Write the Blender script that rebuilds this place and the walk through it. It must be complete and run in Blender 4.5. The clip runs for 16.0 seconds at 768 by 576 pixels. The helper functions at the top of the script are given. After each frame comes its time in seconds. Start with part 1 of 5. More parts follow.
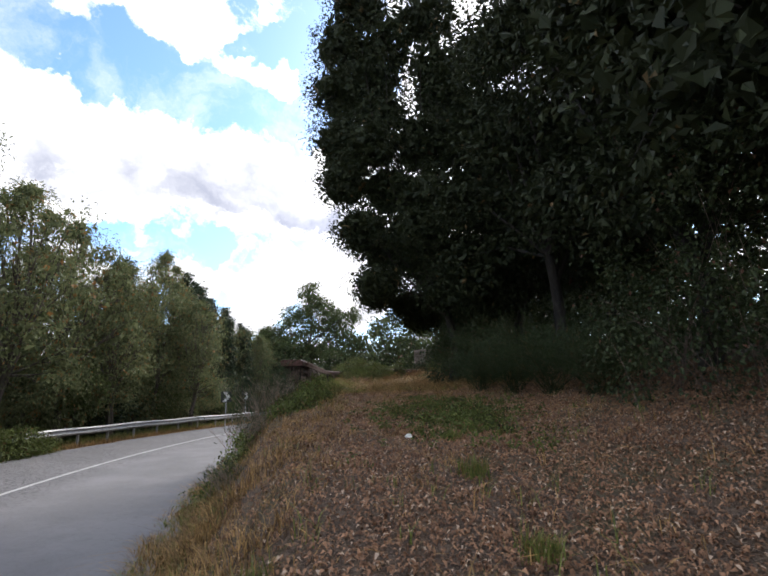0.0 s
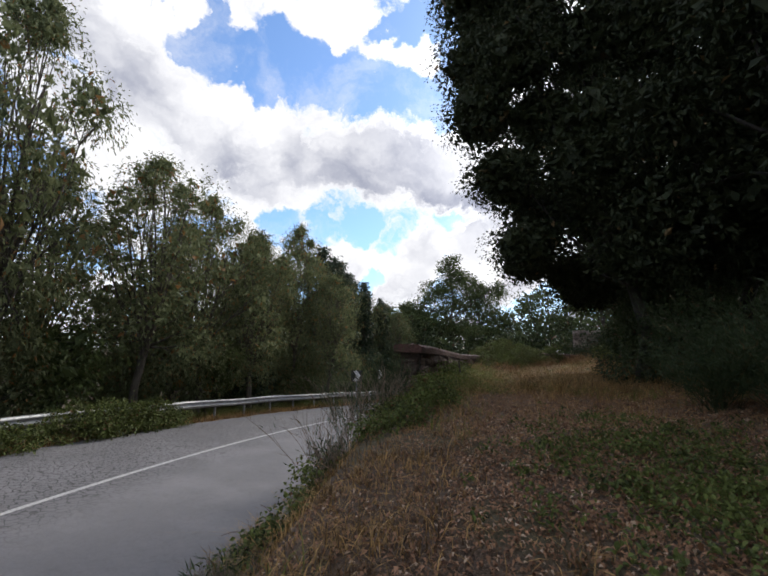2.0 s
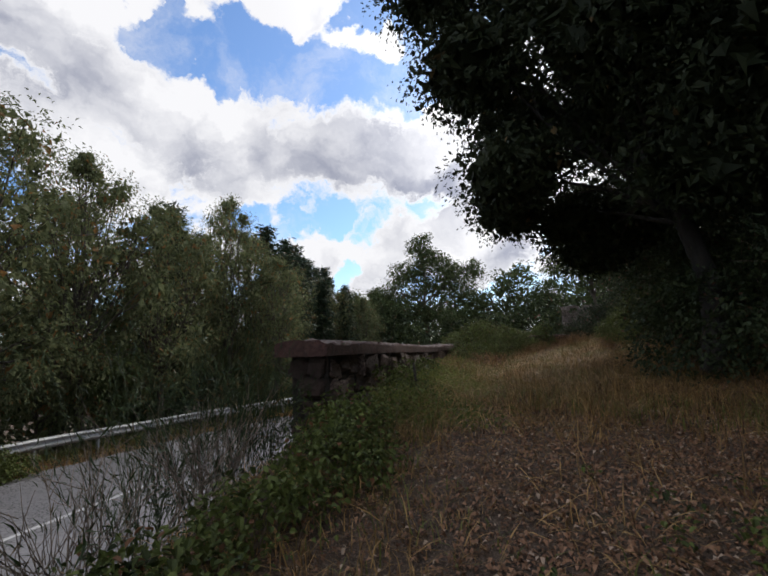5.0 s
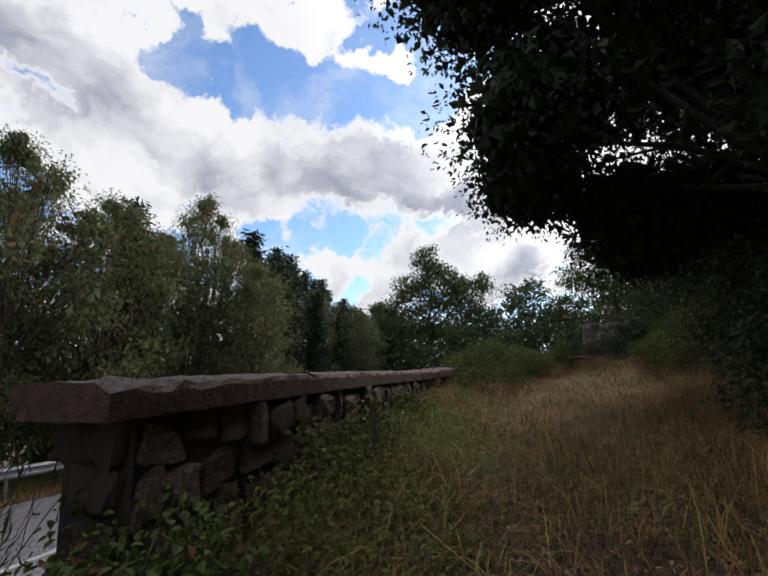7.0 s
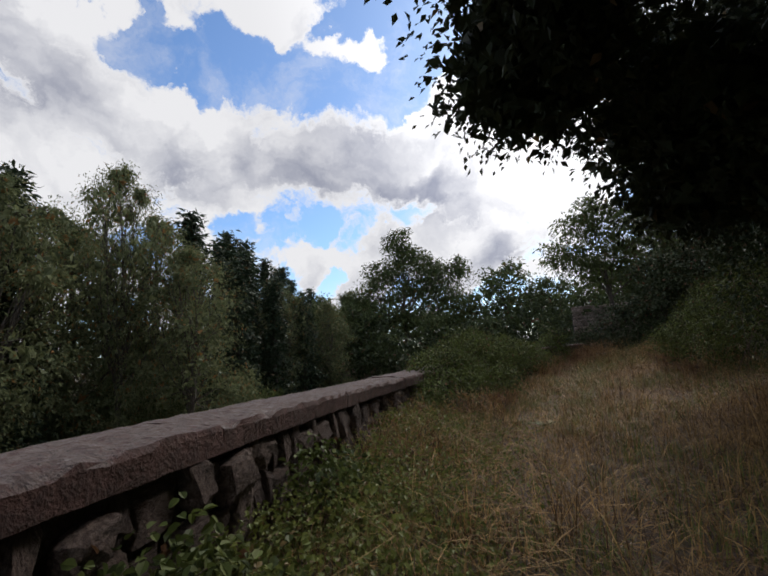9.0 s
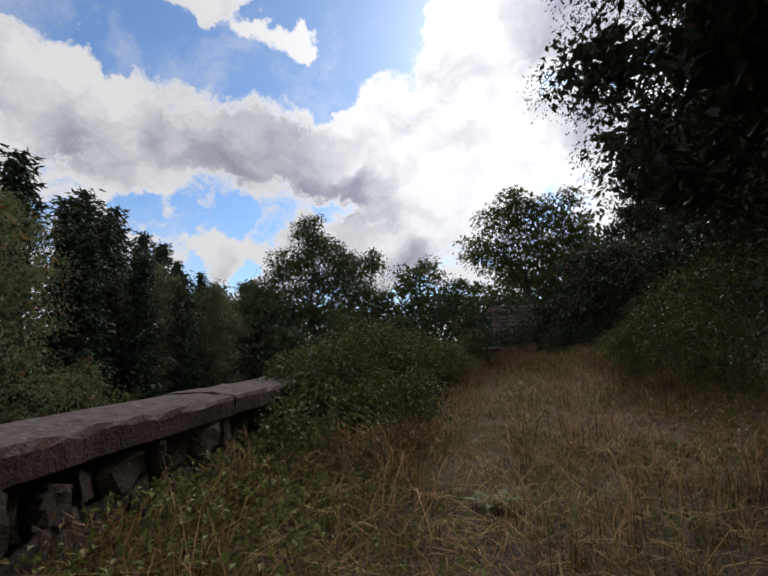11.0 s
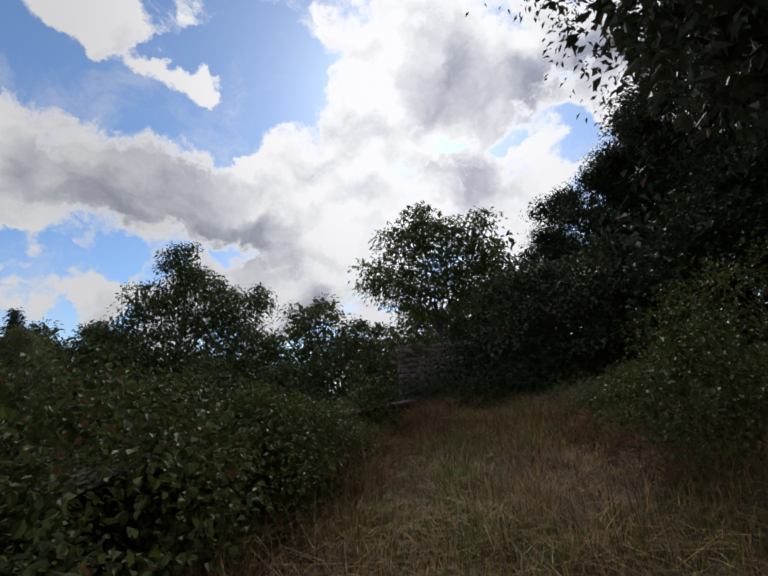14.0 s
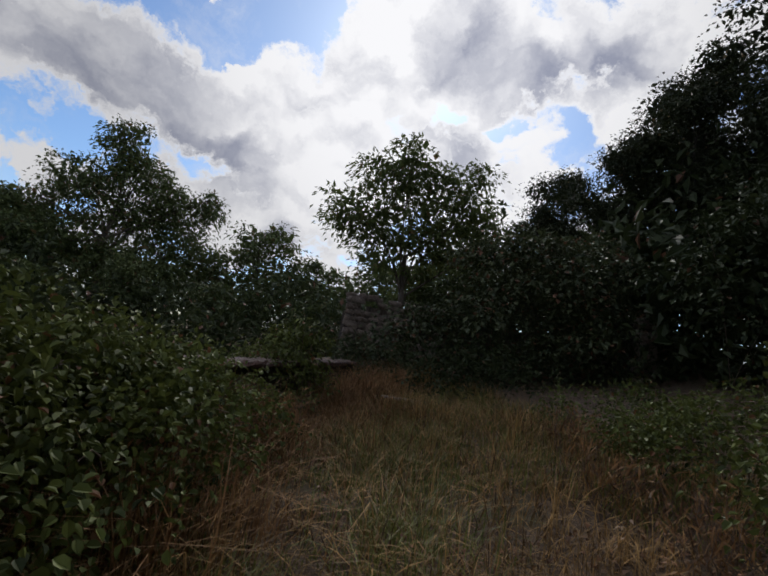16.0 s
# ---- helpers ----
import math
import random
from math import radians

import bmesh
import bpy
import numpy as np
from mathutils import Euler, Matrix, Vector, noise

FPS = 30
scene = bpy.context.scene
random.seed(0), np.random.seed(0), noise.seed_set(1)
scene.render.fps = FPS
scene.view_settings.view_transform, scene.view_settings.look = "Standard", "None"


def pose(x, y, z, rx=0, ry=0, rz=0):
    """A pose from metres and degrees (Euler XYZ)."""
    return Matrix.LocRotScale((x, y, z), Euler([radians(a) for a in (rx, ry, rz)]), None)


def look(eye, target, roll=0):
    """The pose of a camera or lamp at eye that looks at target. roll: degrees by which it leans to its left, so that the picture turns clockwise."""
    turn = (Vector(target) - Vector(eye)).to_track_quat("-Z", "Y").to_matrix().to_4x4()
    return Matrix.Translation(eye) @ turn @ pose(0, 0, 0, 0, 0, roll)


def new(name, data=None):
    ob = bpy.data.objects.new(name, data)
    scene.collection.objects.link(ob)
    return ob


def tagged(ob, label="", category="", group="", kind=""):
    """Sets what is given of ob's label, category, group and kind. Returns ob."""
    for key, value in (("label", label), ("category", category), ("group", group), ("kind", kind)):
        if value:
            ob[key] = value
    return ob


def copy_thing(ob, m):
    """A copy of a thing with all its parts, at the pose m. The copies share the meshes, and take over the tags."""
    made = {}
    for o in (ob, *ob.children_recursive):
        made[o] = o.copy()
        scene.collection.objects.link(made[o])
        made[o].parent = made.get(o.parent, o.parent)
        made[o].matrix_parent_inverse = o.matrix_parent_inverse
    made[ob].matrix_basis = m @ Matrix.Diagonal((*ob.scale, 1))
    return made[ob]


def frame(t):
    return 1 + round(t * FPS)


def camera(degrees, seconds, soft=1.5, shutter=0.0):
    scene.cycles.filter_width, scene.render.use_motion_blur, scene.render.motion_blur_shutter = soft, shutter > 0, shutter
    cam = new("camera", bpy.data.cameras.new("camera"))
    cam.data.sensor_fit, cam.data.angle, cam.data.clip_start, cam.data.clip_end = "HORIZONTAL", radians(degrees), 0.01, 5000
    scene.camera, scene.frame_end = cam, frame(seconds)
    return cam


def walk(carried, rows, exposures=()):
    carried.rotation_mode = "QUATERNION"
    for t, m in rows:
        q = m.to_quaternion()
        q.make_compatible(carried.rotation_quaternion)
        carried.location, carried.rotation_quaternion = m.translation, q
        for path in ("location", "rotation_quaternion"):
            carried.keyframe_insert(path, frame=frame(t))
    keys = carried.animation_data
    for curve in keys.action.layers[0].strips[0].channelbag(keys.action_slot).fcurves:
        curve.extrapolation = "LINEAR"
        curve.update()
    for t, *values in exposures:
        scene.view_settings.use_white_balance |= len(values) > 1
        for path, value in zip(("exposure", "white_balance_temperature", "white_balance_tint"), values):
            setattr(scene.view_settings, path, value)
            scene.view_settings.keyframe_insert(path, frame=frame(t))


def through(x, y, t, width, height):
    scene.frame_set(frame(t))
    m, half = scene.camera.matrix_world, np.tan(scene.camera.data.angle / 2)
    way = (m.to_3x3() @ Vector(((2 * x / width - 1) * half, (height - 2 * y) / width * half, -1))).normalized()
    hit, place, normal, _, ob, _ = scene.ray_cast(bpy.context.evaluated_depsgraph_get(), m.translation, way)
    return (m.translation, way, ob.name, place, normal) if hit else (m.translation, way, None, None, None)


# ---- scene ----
cam = camera(83.2, 16.0, soft=1.85)
METRES, EYE, TILT, LEAN, TURN = 26.0, 1.4, 12.0, 1.5, 0.0
ROWS = [
    (0.0, 0.0, 0.0, 0.0, 0.0, 0.0, -0.0),
    (0.5, 0.0031, 0.0315, -0.0006, 5.94, -3.84, 0.39),
    (1.0, 0.0033, 0.0686, -0.004, 13.79, -7.35, 3.06),
    (1.5, -0.0027, 0.1027, -0.0075, 17.75, -5.85, 1.51),
    (2.0, -0.0032, 0.1394, -0.0141, 18.97, -2.94, 1.25),
    (2.5, -0.006, 0.1735, -0.0194, 18.81, -1.19, 2.2),
    (3.0, -0.0072, 0.2059, -0.0265, 16.44, -3.08, 5.62),
    (3.5, -0.0109, 0.2384, -0.0316, 18.9, -2.69, 6.37),
    (4.0, -0.0128, 0.2674, -0.0384, 18.79, -3.16, 6.56),
    (4.5, -0.0155, 0.3014, -0.045, 17.88, -3.91, 5.99),
    (5.0, -0.0176, 0.3307, -0.0481, 15.74, -4.43, 4.36),
    (7.5, -0.0268, 0.4754, -0.0698, 17.84, -1.38, 3.64),
    (8.0, -0.0312, 0.51, -0.0725, 22.2, -0.33, 8.09),
    (8.5, -0.0338, 0.5412, -0.0775, 18.39, -2.64, 7.02),
    (11.0, -0.0355, 0.7032, -0.1151, 3.12, -4.38, 0.95),
    (11.5, -0.0336, 0.7362, -0.1167, 0.78, -3.43, -0.32),
    (12.0, -0.0336, 0.765, -0.1194, -1.8, -3.21, -1.95),
    (12.5, -0.0278, 0.7928, -0.1257, -4.55, -2.17, -2.98),
    (13.0, -0.0235, 0.8185, -0.1311, -5.5, -0.1, -2.65),
    (13.5, -0.016, 0.8448, -0.1382, -8.09, 1.42, -0.38),
    (14.0, -0.0074, 0.8752, -0.1451, -9.7, 1.7, 0.41),
    (14.5, -0.0018, 0.9023, -0.1514, -10.25, 0.34, -1.29),
    (15.0, 0.0036, 0.931, -0.1572, -11.39, 1.03, -3.32),
    (15.5, 0.009, 0.9571, -0.1624, -12.77, -1.13, -8.48),
    (16.0, 0.0134, 0.9766, -0.1638, -14.86, -3.34, -14.05),
]
EXPOSURES = [(0.0, 1.1), (0.5, 0.82), (1.0, 0.68), (2.5, 0.46), (5.0, 0.36), (7.5, 0.3), (11.0, -0.02), (13.0, -0.14), (16.0, -0.22)]
walk(cam, [(t, pose(0, 0, EYE, TILT, LEAN, TURN) @ pose(METRES * x, METRES * y, METRES * z, 90 + pitch, roll, yaw)) for t, x, y, z, yaw, pitch, roll in ROWS], EXPOSURES)

rng = np.random.default_rng(7)
SUN_AZ, SUN_EL = radians(17), radians(38)  # azimuth from +y towards +x


# ---- sky and sun ----
def node(tree, kind, **inputs):
    n = tree.nodes.new(kind)
    for key, value in inputs.items():
        n.inputs[key.replace("_", " ")].default_value = value
    return n


def math_node(tree, op, a, b=None, c=None, clamp=False):
    n = tree.nodes.new("ShaderNodeMath")
    n.operation, n.use_clamp = op, clamp
    for i, v in enumerate((a, b, c)):
        if v is None:
            continue
        if isinstance(v, (int, float)):
            n.inputs[i].default_value = v
        else:
            tree.links.new(v, n.inputs[i])
    return n.outputs[0]


def map_range(tree, value, a, b, lo=0.0, hi=1.0, smooth=True):
    n = tree.nodes.new("ShaderNodeMapRange")
    n.interpolation_type = "SMOOTHSTEP" if smooth else "LINEAR"
    n.inputs[1].default_value, n.inputs[2].default_value = a, b
    n.inputs[3].default_value, n.inputs[4].default_value = lo, hi
    tree.links.new(value, n.inputs[0])
    return n.outputs[0]


def mix_colour(tree, fac, a, b, mode="MIX"):
    n = tree.nodes.new("ShaderNodeMix")
    n.data_type, n.blend_type = "RGBA", mode
    for i, v in ((0, fac), (6, a), (7, b)):
        if isinstance(v, (int, float)):
            n.inputs[i].default_value = v
        elif isinstance(v, tuple):
            n.inputs[i].default_value = (*v, 1)
        else:
            tree.links.new(v, n.inputs[i])
    return n.outputs[2]


# cloud masses, blue gaps and grey bellies: azimuth, elevation, radius in degrees
MASSES = (
    (-56, 35, 6.4), (-52, 30, 8.5), (-44, 33, 3.0), (-58, 23, 5.0), (-37, 39, 5.2), (-26, 42, 3.2), (-22, 37, 2.4), (-13, 37, 2.0), (-33, 31, 4.0), (-42, 27, 5.4), (-28, 26, 8.0),
    (-16, 25, 6.5), (-8, 24, 5.2), (-46, 21, 5.7), (-23, 12, 3.0), (-17, 8, 3.2), (-12, 13, 4.8), (-4, 14, 4.8), (3, 12, 5.6), (12, 33, 7.5), (11, 22, 8.5), (0, 18, 7.5),
    (-32, 21, 5.5), (13, 42, 7.0), (25, 37, 10.0), (42, 36, 8.0), (24, 26, 8.5), (2, 27, 5.5),
)
GAPS = (
    (-44, 36, 2.9), (-38, 34, 4.4), (-31, 37, 5.2), (-17, 41, 4.4), (-20, 32, 4.0), (-11, 33, 4.6), (-25, 35, 4.0), (-5, 37, 6.0), (-23, 16, 2.1), (-20, 10, 2.0), (-28, 16, 1.6), (-7, 42, 6.0),
    (-1, 38, 4.0), (-34, 17, 2.0), (-28, 10, 1.8), (38, 28, 2.6), (22, 30, 1.8), (30, 29, 1.5),
)
BELLIES = (
    (-50, 30, 4.5), (-56, 26, 4.0), (-61, 31, 6.0), (-23, 23, 6.0), (-12, 20, 5.5), (-31, 25, 4.0), (2, 11, 4.0), (-16, 25, 5.0), (-40, 23, 4.0), (20, 38, 6.0), (31, 35, 5.5),
    (24, 25, 5.0), (-6, 19, 5.0), (42, 36, 7.0),
)


def build_world():
    world = bpy.data.worlds.new("sky")
    scene.world = world
    world.use_nodes = True
    t = world.node_tree
    t.nodes.clear()
    out, back = t.nodes.new("ShaderNodeOutputWorld"), t.nodes.new("ShaderNodeBackground")
    sky = t.nodes.new("ShaderNodeTexSky")
    sky.sky_type, sky.sun_disc, sky.sun_elevation, sky.sun_rotation = "NISHITA", False, SUN_EL, SUN_AZ
    sky.air_density, sky.dust_density, sky.ozone_density = 1.0, 0.6, 1.5
    ray_dir = t.nodes.new("ShaderNodeTexCoord").outputs["Generated"]

    def vector(op, a, b=None, scale=None):
        n = t.nodes.new("ShaderNodeVectorMath")
        n.operation = op
        for i, v in enumerate((a, b)):
            if isinstance(v, tuple):
                n.inputs[i].default_value = v
            elif v is not None:
                t.links.new(v, n.inputs[i])
        if scale is not None:
            n.inputs["Scale"].default_value = scale
        return n.outputs["Value"] if op in ("DISTANCE", "DOT_PRODUCT") else n.outputs[0]

    def puffs(way, scale, detail, rough):
        n = node(t, "ShaderNodeTexNoise", Scale=scale, Detail=detail, Roughness=rough)
        t.links.new(way, n.inputs["Vector"])
        return n

    # ragged outlines: the way is bent by noise at two scales
    bend = vector("SUBTRACT", puffs(ray_dir, 5.0, 8.0, 0.6).outputs["Color"], (0.5, 0.5, 0.5))
    bent = vector("ADD", ray_dir, vector("SCALE", bend, scale=0.25))
    split = t.nodes.new("ShaderNodeSeparateXYZ")
    t.links.new(bent, split.inputs[0])
    az = math_node(t, "ARCTAN2", split.outputs[0], split.outputs[1])
    el = math_node(t, "ARCSINE", split.outputs[2])
    plane = t.nodes.new("ShaderNodeCombineXYZ")
    t.links.new(math_node(t, "MULTIPLY", az, 0.75), plane.inputs[0])
    t.links.new(el, plane.inputs[1])

    def field(spots, inner):
        """A set of soft round spots run together, somewhat wider than tall."""
        best = None
        for a, e, size in spots:
            d = vector("DISTANCE", plane.outputs[0], (radians(a) * 0.75, radians(e), 0.0))
            spot = map_range(t, d, radians(size * inner), radians(size * 1.25), 1.0, 0.0)
            best = spot if best is None else math_node(t, "SUBTRACT", math_node(t, "ADD", spot, best), math_node(t, "MULTIPLY", spot, best))
        return best

    mass, gap, belly = field(MASSES, 0.25), field(GAPS, 0.1), field(BELLIES, 0.05)
    squashed = vector("MULTIPLY", bent, (1.0, 1.0, 1.5))
    fine = puffs(squashed, 7.5, 12.0, 0.58).outputs[0]
    soft = puffs(squashed, 7.5, 3.0, 0.5).outputs[0]
    higher = puffs(vector("ADD", squashed, (0.0, 0.01, 0.06)), 7.5, 3.0, 0.5).outputs[0]
    cover = math_node(t, "ADD", math_node(t, "MULTIPLY", fine, 1.9), -0.42)
    cover = math_node(t, "ADD", cover, math_node(t, "MULTIPLY", mass, 0.34))
    cover = math_node(t, "SUBTRACT", cover, math_node(t, "MULTIPLY", gap, 0.6))
    mask = map_range(t, cover, 0.36, 0.64)
    veil = math_node(t, "MULTIPLY", map_range(t, puffs(squashed, 3.2, 9.0, 0.66).outputs[0], 0.46, 0.7), 0.42)
    mask = math_node(t, "MAXIMUM", mask, veil)
    # bellies and thick parts turn grey, upper rims stay white
    relief = math_node(t, "MULTIPLY", math_node(t, "SUBTRACT", higher, soft), 1.7)
    thick = map_range(t, cover, 0.6, 1.15)
    grey = math_node(t, "ADD", math_node(t, "MULTIPLY", belly, 0.72), math_node(t, "MULTIPLY", thick, 0.2))
    grey = math_node(t, "MULTIPLY", math_node(t, "ADD", grey, relief), map_range(t, cover, 0.52, 0.8), clamp=True)
    sun_dot = vector("DOT_PRODUCT", ray_dir, (math.sin(SUN_AZ) * math.cos(SUN_EL), math.cos(SUN_AZ) * math.cos(SUN_EL), math.sin(SUN_EL)))
    glow = map_range(t, sun_dot, math.cos(radians(38)), 1.0, 0.0, 1.0)
    cloud = mix_colour(t, grey, (0.86, 0.86, 0.885), (0.29, 0.31, 0.4))
    lit = t.nodes.new("ShaderNodeVectorMath")
    lit.operation = "SCALE"
    t.links.new(cloud, lit.inputs[0])
    t.links.new(math_node(t, "ADD", 0.86, math_node(t, "MULTIPLY", glow, 0.42)), lit.inputs["Scale"])
    deep = mix_colour(t, 1.0, vector("SCALE", sky.outputs[0], scale=0.115), (0.84, 1.04, 1.26), "MULTIPLY")
    whole = mix_colour(t, mask, deep, lit.outputs[0])
    t.links.new(whole, back.inputs[0])
    back.inputs[1].default_value = 1.0
    t.links.new(back.outputs[0], out.inputs[0])


build_world()
sun_data = bpy.data.lights.new("sun", "SUN")
sun_data.energy, sun_data.angle, sun_data.color = 1.5, radians(14), (1.0, 0.95, 0.88)
sun = new("sun", sun_data)
SUN_WAY = Vector((math.sin(SUN_AZ) * math.cos(SUN_EL), math.cos(SUN_AZ) * math.cos(SUN_EL), math.sin(SUN_EL)))
sun.matrix_basis = look(SUN_WAY * 60, (0, 0, 0))


# ---- materials ----
def material(name, rough=0.8, metal=0.0):
    m = bpy.data.materials.new(name)
    m.use_nodes = True
    t = m.node_tree
    b = t.nodes["Principled BSDF"]
    b.inputs["Roughness"].default_value, b.inputs["Metallic"].default_value = rough, metal
    return m, t, b


def place_coord(t, kind="Object"):
    return t.nodes.new("ShaderNodeTexCoord").outputs[kind]


def noise_at(t, vector, scale, detail=6.0, rough=0.6):
    n = node(t, "ShaderNodeTexNoise", Scale=scale, Detail=detail, Roughness=rough)
    t.links.new(vector, n.inputs["Vector"])
    return n.outputs[0]


def bump_from(t, b, height, strength, distance):
    n = node(t, "ShaderNodeBump", Strength=strength, Distance=distance)
    t.links.new(height, n.inputs["Height"])
    t.links.new(n.outputs[0], b.inputs["Normal"])


def leaf_material(name, dark, light, dry=(0.16, 0.11, 0.05), dry_part=0.03, rough=0.5, through=0.25, patch=1.3, mottle=0.0):
    """Leaves: each island its own tone, broad patches of tone, some dry ones, light through the blade."""
    m, t, b = material(name, rough)
    geo = t.nodes.new("ShaderNodeNewGeometry")
    rand = geo.outputs["Random Per Island"]
    c = mix_colour(t, rand, dark, light)
    n = noise_at(t, geo.outputs["Position"], patch, 3.0)
    c = mix_colour(t, map_range(t, n, 0.35, 0.68), c, mix_colour(t, 0.45, c, light))
    if mottle:
        m2 = map_range(t, noise_at(t, geo.outputs["Position"], 4.5, 5.0, 0.65), 0.46, 0.62)
        c = mix_colour(t, math_node(t, "MULTIPLY", m2, mottle), c, dark)
    pick = math_node(t, "GREATER_THAN", math_node(t, "FRACT", math_node(t, "MULTIPLY", rand, 37.3)), 1.0 - dry_part)
    c = mix_colour(t, pick, c, dry)
    t.links.new(c, b.inputs["Base Color"])
    b.inputs["Specular IOR Level"].default_value = 0.22
    tr = t.nodes.new("ShaderNodeBsdfTranslucent")
    t.links.new(c, tr.inputs[0])
    mix = t.nodes.new("ShaderNodeMixShader")
    mix.inputs[0].default_value = through
    t.links.new(b.outputs[0], mix.inputs[1])
    t.links.new(tr.outputs[0], mix.inputs[2])
    t.links.new(mix.outputs[0], t.nodes["Material Output"].inputs[0])
    return m


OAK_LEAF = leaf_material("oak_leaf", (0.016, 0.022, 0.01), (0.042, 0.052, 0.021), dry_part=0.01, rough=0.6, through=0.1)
LEANING_LEAF = leaf_material("leaning_oak_leaf", (0.026, 0.033, 0.016), (0.085, 0.095, 0.05), dry_part=0.03, rough=0.5, through=0.15)
ACACIA_LEAF = leaf_material("acacia_leaf", (0.048, 0.066, 0.027), (0.26, 0.28, 0.135), dry=(0.3, 0.16, 0.06), dry_part=0.06, rough=0.6, through=0.34)
ASH_LEAF = leaf_material("ash_leaf", (0.055, 0.078, 0.026), (0.13, 0.16, 0.055), dry_part=0.02, rough=0.55, through=0.4)
FAR_LEAF = leaf_material("far_leaf", (0.045, 0.064, 0.022), (0.115, 0.145, 0.05), dry_part=0.03, through=0.18)
CYPRESS_LEAF = leaf_material("cypress_leaf", (0.018, 0.035, 0.018), (0.045, 0.065, 0.03), through=0.1)
# bramble's wide tone range also holds shade between leaves and lit tips
BRAMBLE_LEAF = leaf_material("bramble_leaf", (0.017, 0.028, 0.008), (0.165, 0.195, 0.052), dry=(0.2, 0.1, 0.05), dry_part=0.03, rough=0.56, through=0.16)
CREEPER_LEAF = leaf_material("creeper_leaf", (0.03, 0.042, 0.02), (0.1, 0.12, 0.055), dry=(0.2, 0.1, 0.06), dry_part=0.05, through=0.15)
VINE_LEAF = leaf_material("vine_leaf", (0.024, 0.036, 0.015), (0.062, 0.08, 0.032), dry=(0.16, 0.08, 0.05), dry_part=0.02, through=0.15)
BROOM_LEAF = leaf_material("broom_stem", (0.028, 0.042, 0.018), (0.06, 0.085, 0.034), dry_part=0.04)
WEED_LEAF = leaf_material("weed_leaf", (0.068, 0.092, 0.022), (0.245, 0.26, 0.07), dry=(0.25, 0.18, 0.08), dry_part=0.12)
RED_STRAW = leaf_material("red_straw", (0.11, 0.055, 0.026), (0.44, 0.255, 0.12), dry=(0.1, 0.06, 0.035), dry_part=0.12, rough=0.7, patch=1.6, mottle=0.5)
# straw and litter: darkest tones stand in for shade between blades, palest for lit tips
STRAW = leaf_material("straw", (0.06, 0.033, 0.013), (0.63, 0.395, 0.16), dry=(0.1, 0.06, 0.035), dry_part=0.16, rough=0.7, patch=0.9, mottle=0.75)
LITTER_LEAF = leaf_material("litter_leaf", (0.06, 0.028, 0.015), (0.45, 0.25, 0.145), dry=(0.52, 0.38, 0.27), dry_part=0.09, rough=0.7, through=0.05, patch=2.2, mottle=0.4)


def bark(name, a, b_, scale=7.0):
    m, t, b = material(name, 0.9)
    v = place_coord(t)
    mp = t.nodes.new("ShaderNodeMapping")
    mp.inputs["Scale"].default_value = (1, 1, 0.22)
    t.links.new(v, mp.inputs[0])
    n = noise_at(t, mp.outputs[0], scale, 8.0, 0.7)
    t.links.new(mix_colour(t, map_range(t, n, 0.35, 0.65), a, b_), b.inputs["Base Color"])
    bump_from(t, b, n, 0.8, 0.03)
    return m


BARK = bark("bark", (0.045, 0.035, 0.028), (0.15, 0.125, 0.1))
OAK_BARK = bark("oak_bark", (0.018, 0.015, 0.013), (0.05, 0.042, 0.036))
BROOM_TWIG = bark("broom_twig", (0.14, 0.1, 0.075), (0.34, 0.265, 0.2), 20.0)
TWIG = bark("twig", (0.1, 0.068, 0.052), (0.24, 0.175, 0.14), 20.0)


def stone(name, tones, moss=0.25, lit_crust=None, pits=0.7):
    m, t, b = material(name, 0.92)
    v = place_coord(t)
    info = t.nodes.new("ShaderNodeObjectInfo")
    ramp = mix_colour(t, info.outputs["Random"], tones[0], tones[1])
    n1, n2 = noise_at(t, v, 9.0, 8.0, 0.65), noise_at(t, v, 46.0, 4.0)
    c = mix_colour(t, map_range(t, n1, 0.42, 0.58), ramp, tones[2])
    c = mix_colour(t, math_node(t, "MULTIPLY", map_range(t, n2, 0.5, 0.66), pits), c, (0.045, 0.035, 0.03))
    c = mix_colour(t, math_node(t, "MULTIPLY", map_range(t, noise_at(t, v, 2.3), 0.5, 0.68), moss), c, (0.07, 0.075, 0.045))
    if lit_crust:
        # pale lichen and weathering on what faces up, skylight there put into the tone
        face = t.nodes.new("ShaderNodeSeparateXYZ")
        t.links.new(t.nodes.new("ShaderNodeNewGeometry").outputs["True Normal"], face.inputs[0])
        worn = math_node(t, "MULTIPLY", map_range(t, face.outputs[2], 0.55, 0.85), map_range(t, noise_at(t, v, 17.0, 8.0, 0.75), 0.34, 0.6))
        c = mix_colour(t, worn, c, lit_crust)
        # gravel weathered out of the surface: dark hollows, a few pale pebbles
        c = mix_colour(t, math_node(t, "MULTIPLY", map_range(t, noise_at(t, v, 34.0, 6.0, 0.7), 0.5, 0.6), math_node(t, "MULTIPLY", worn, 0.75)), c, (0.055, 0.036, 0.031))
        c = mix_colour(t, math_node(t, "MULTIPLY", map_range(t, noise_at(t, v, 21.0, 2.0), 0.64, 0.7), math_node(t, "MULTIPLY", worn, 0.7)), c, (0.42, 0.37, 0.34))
    t.links.new(c, b.inputs["Base Color"])
    bump_from(t, b, math_node(t, "ADD", n1, math_node(t, "MULTIPLY", n2, 0.5)), 1.0, 0.05)
    return m


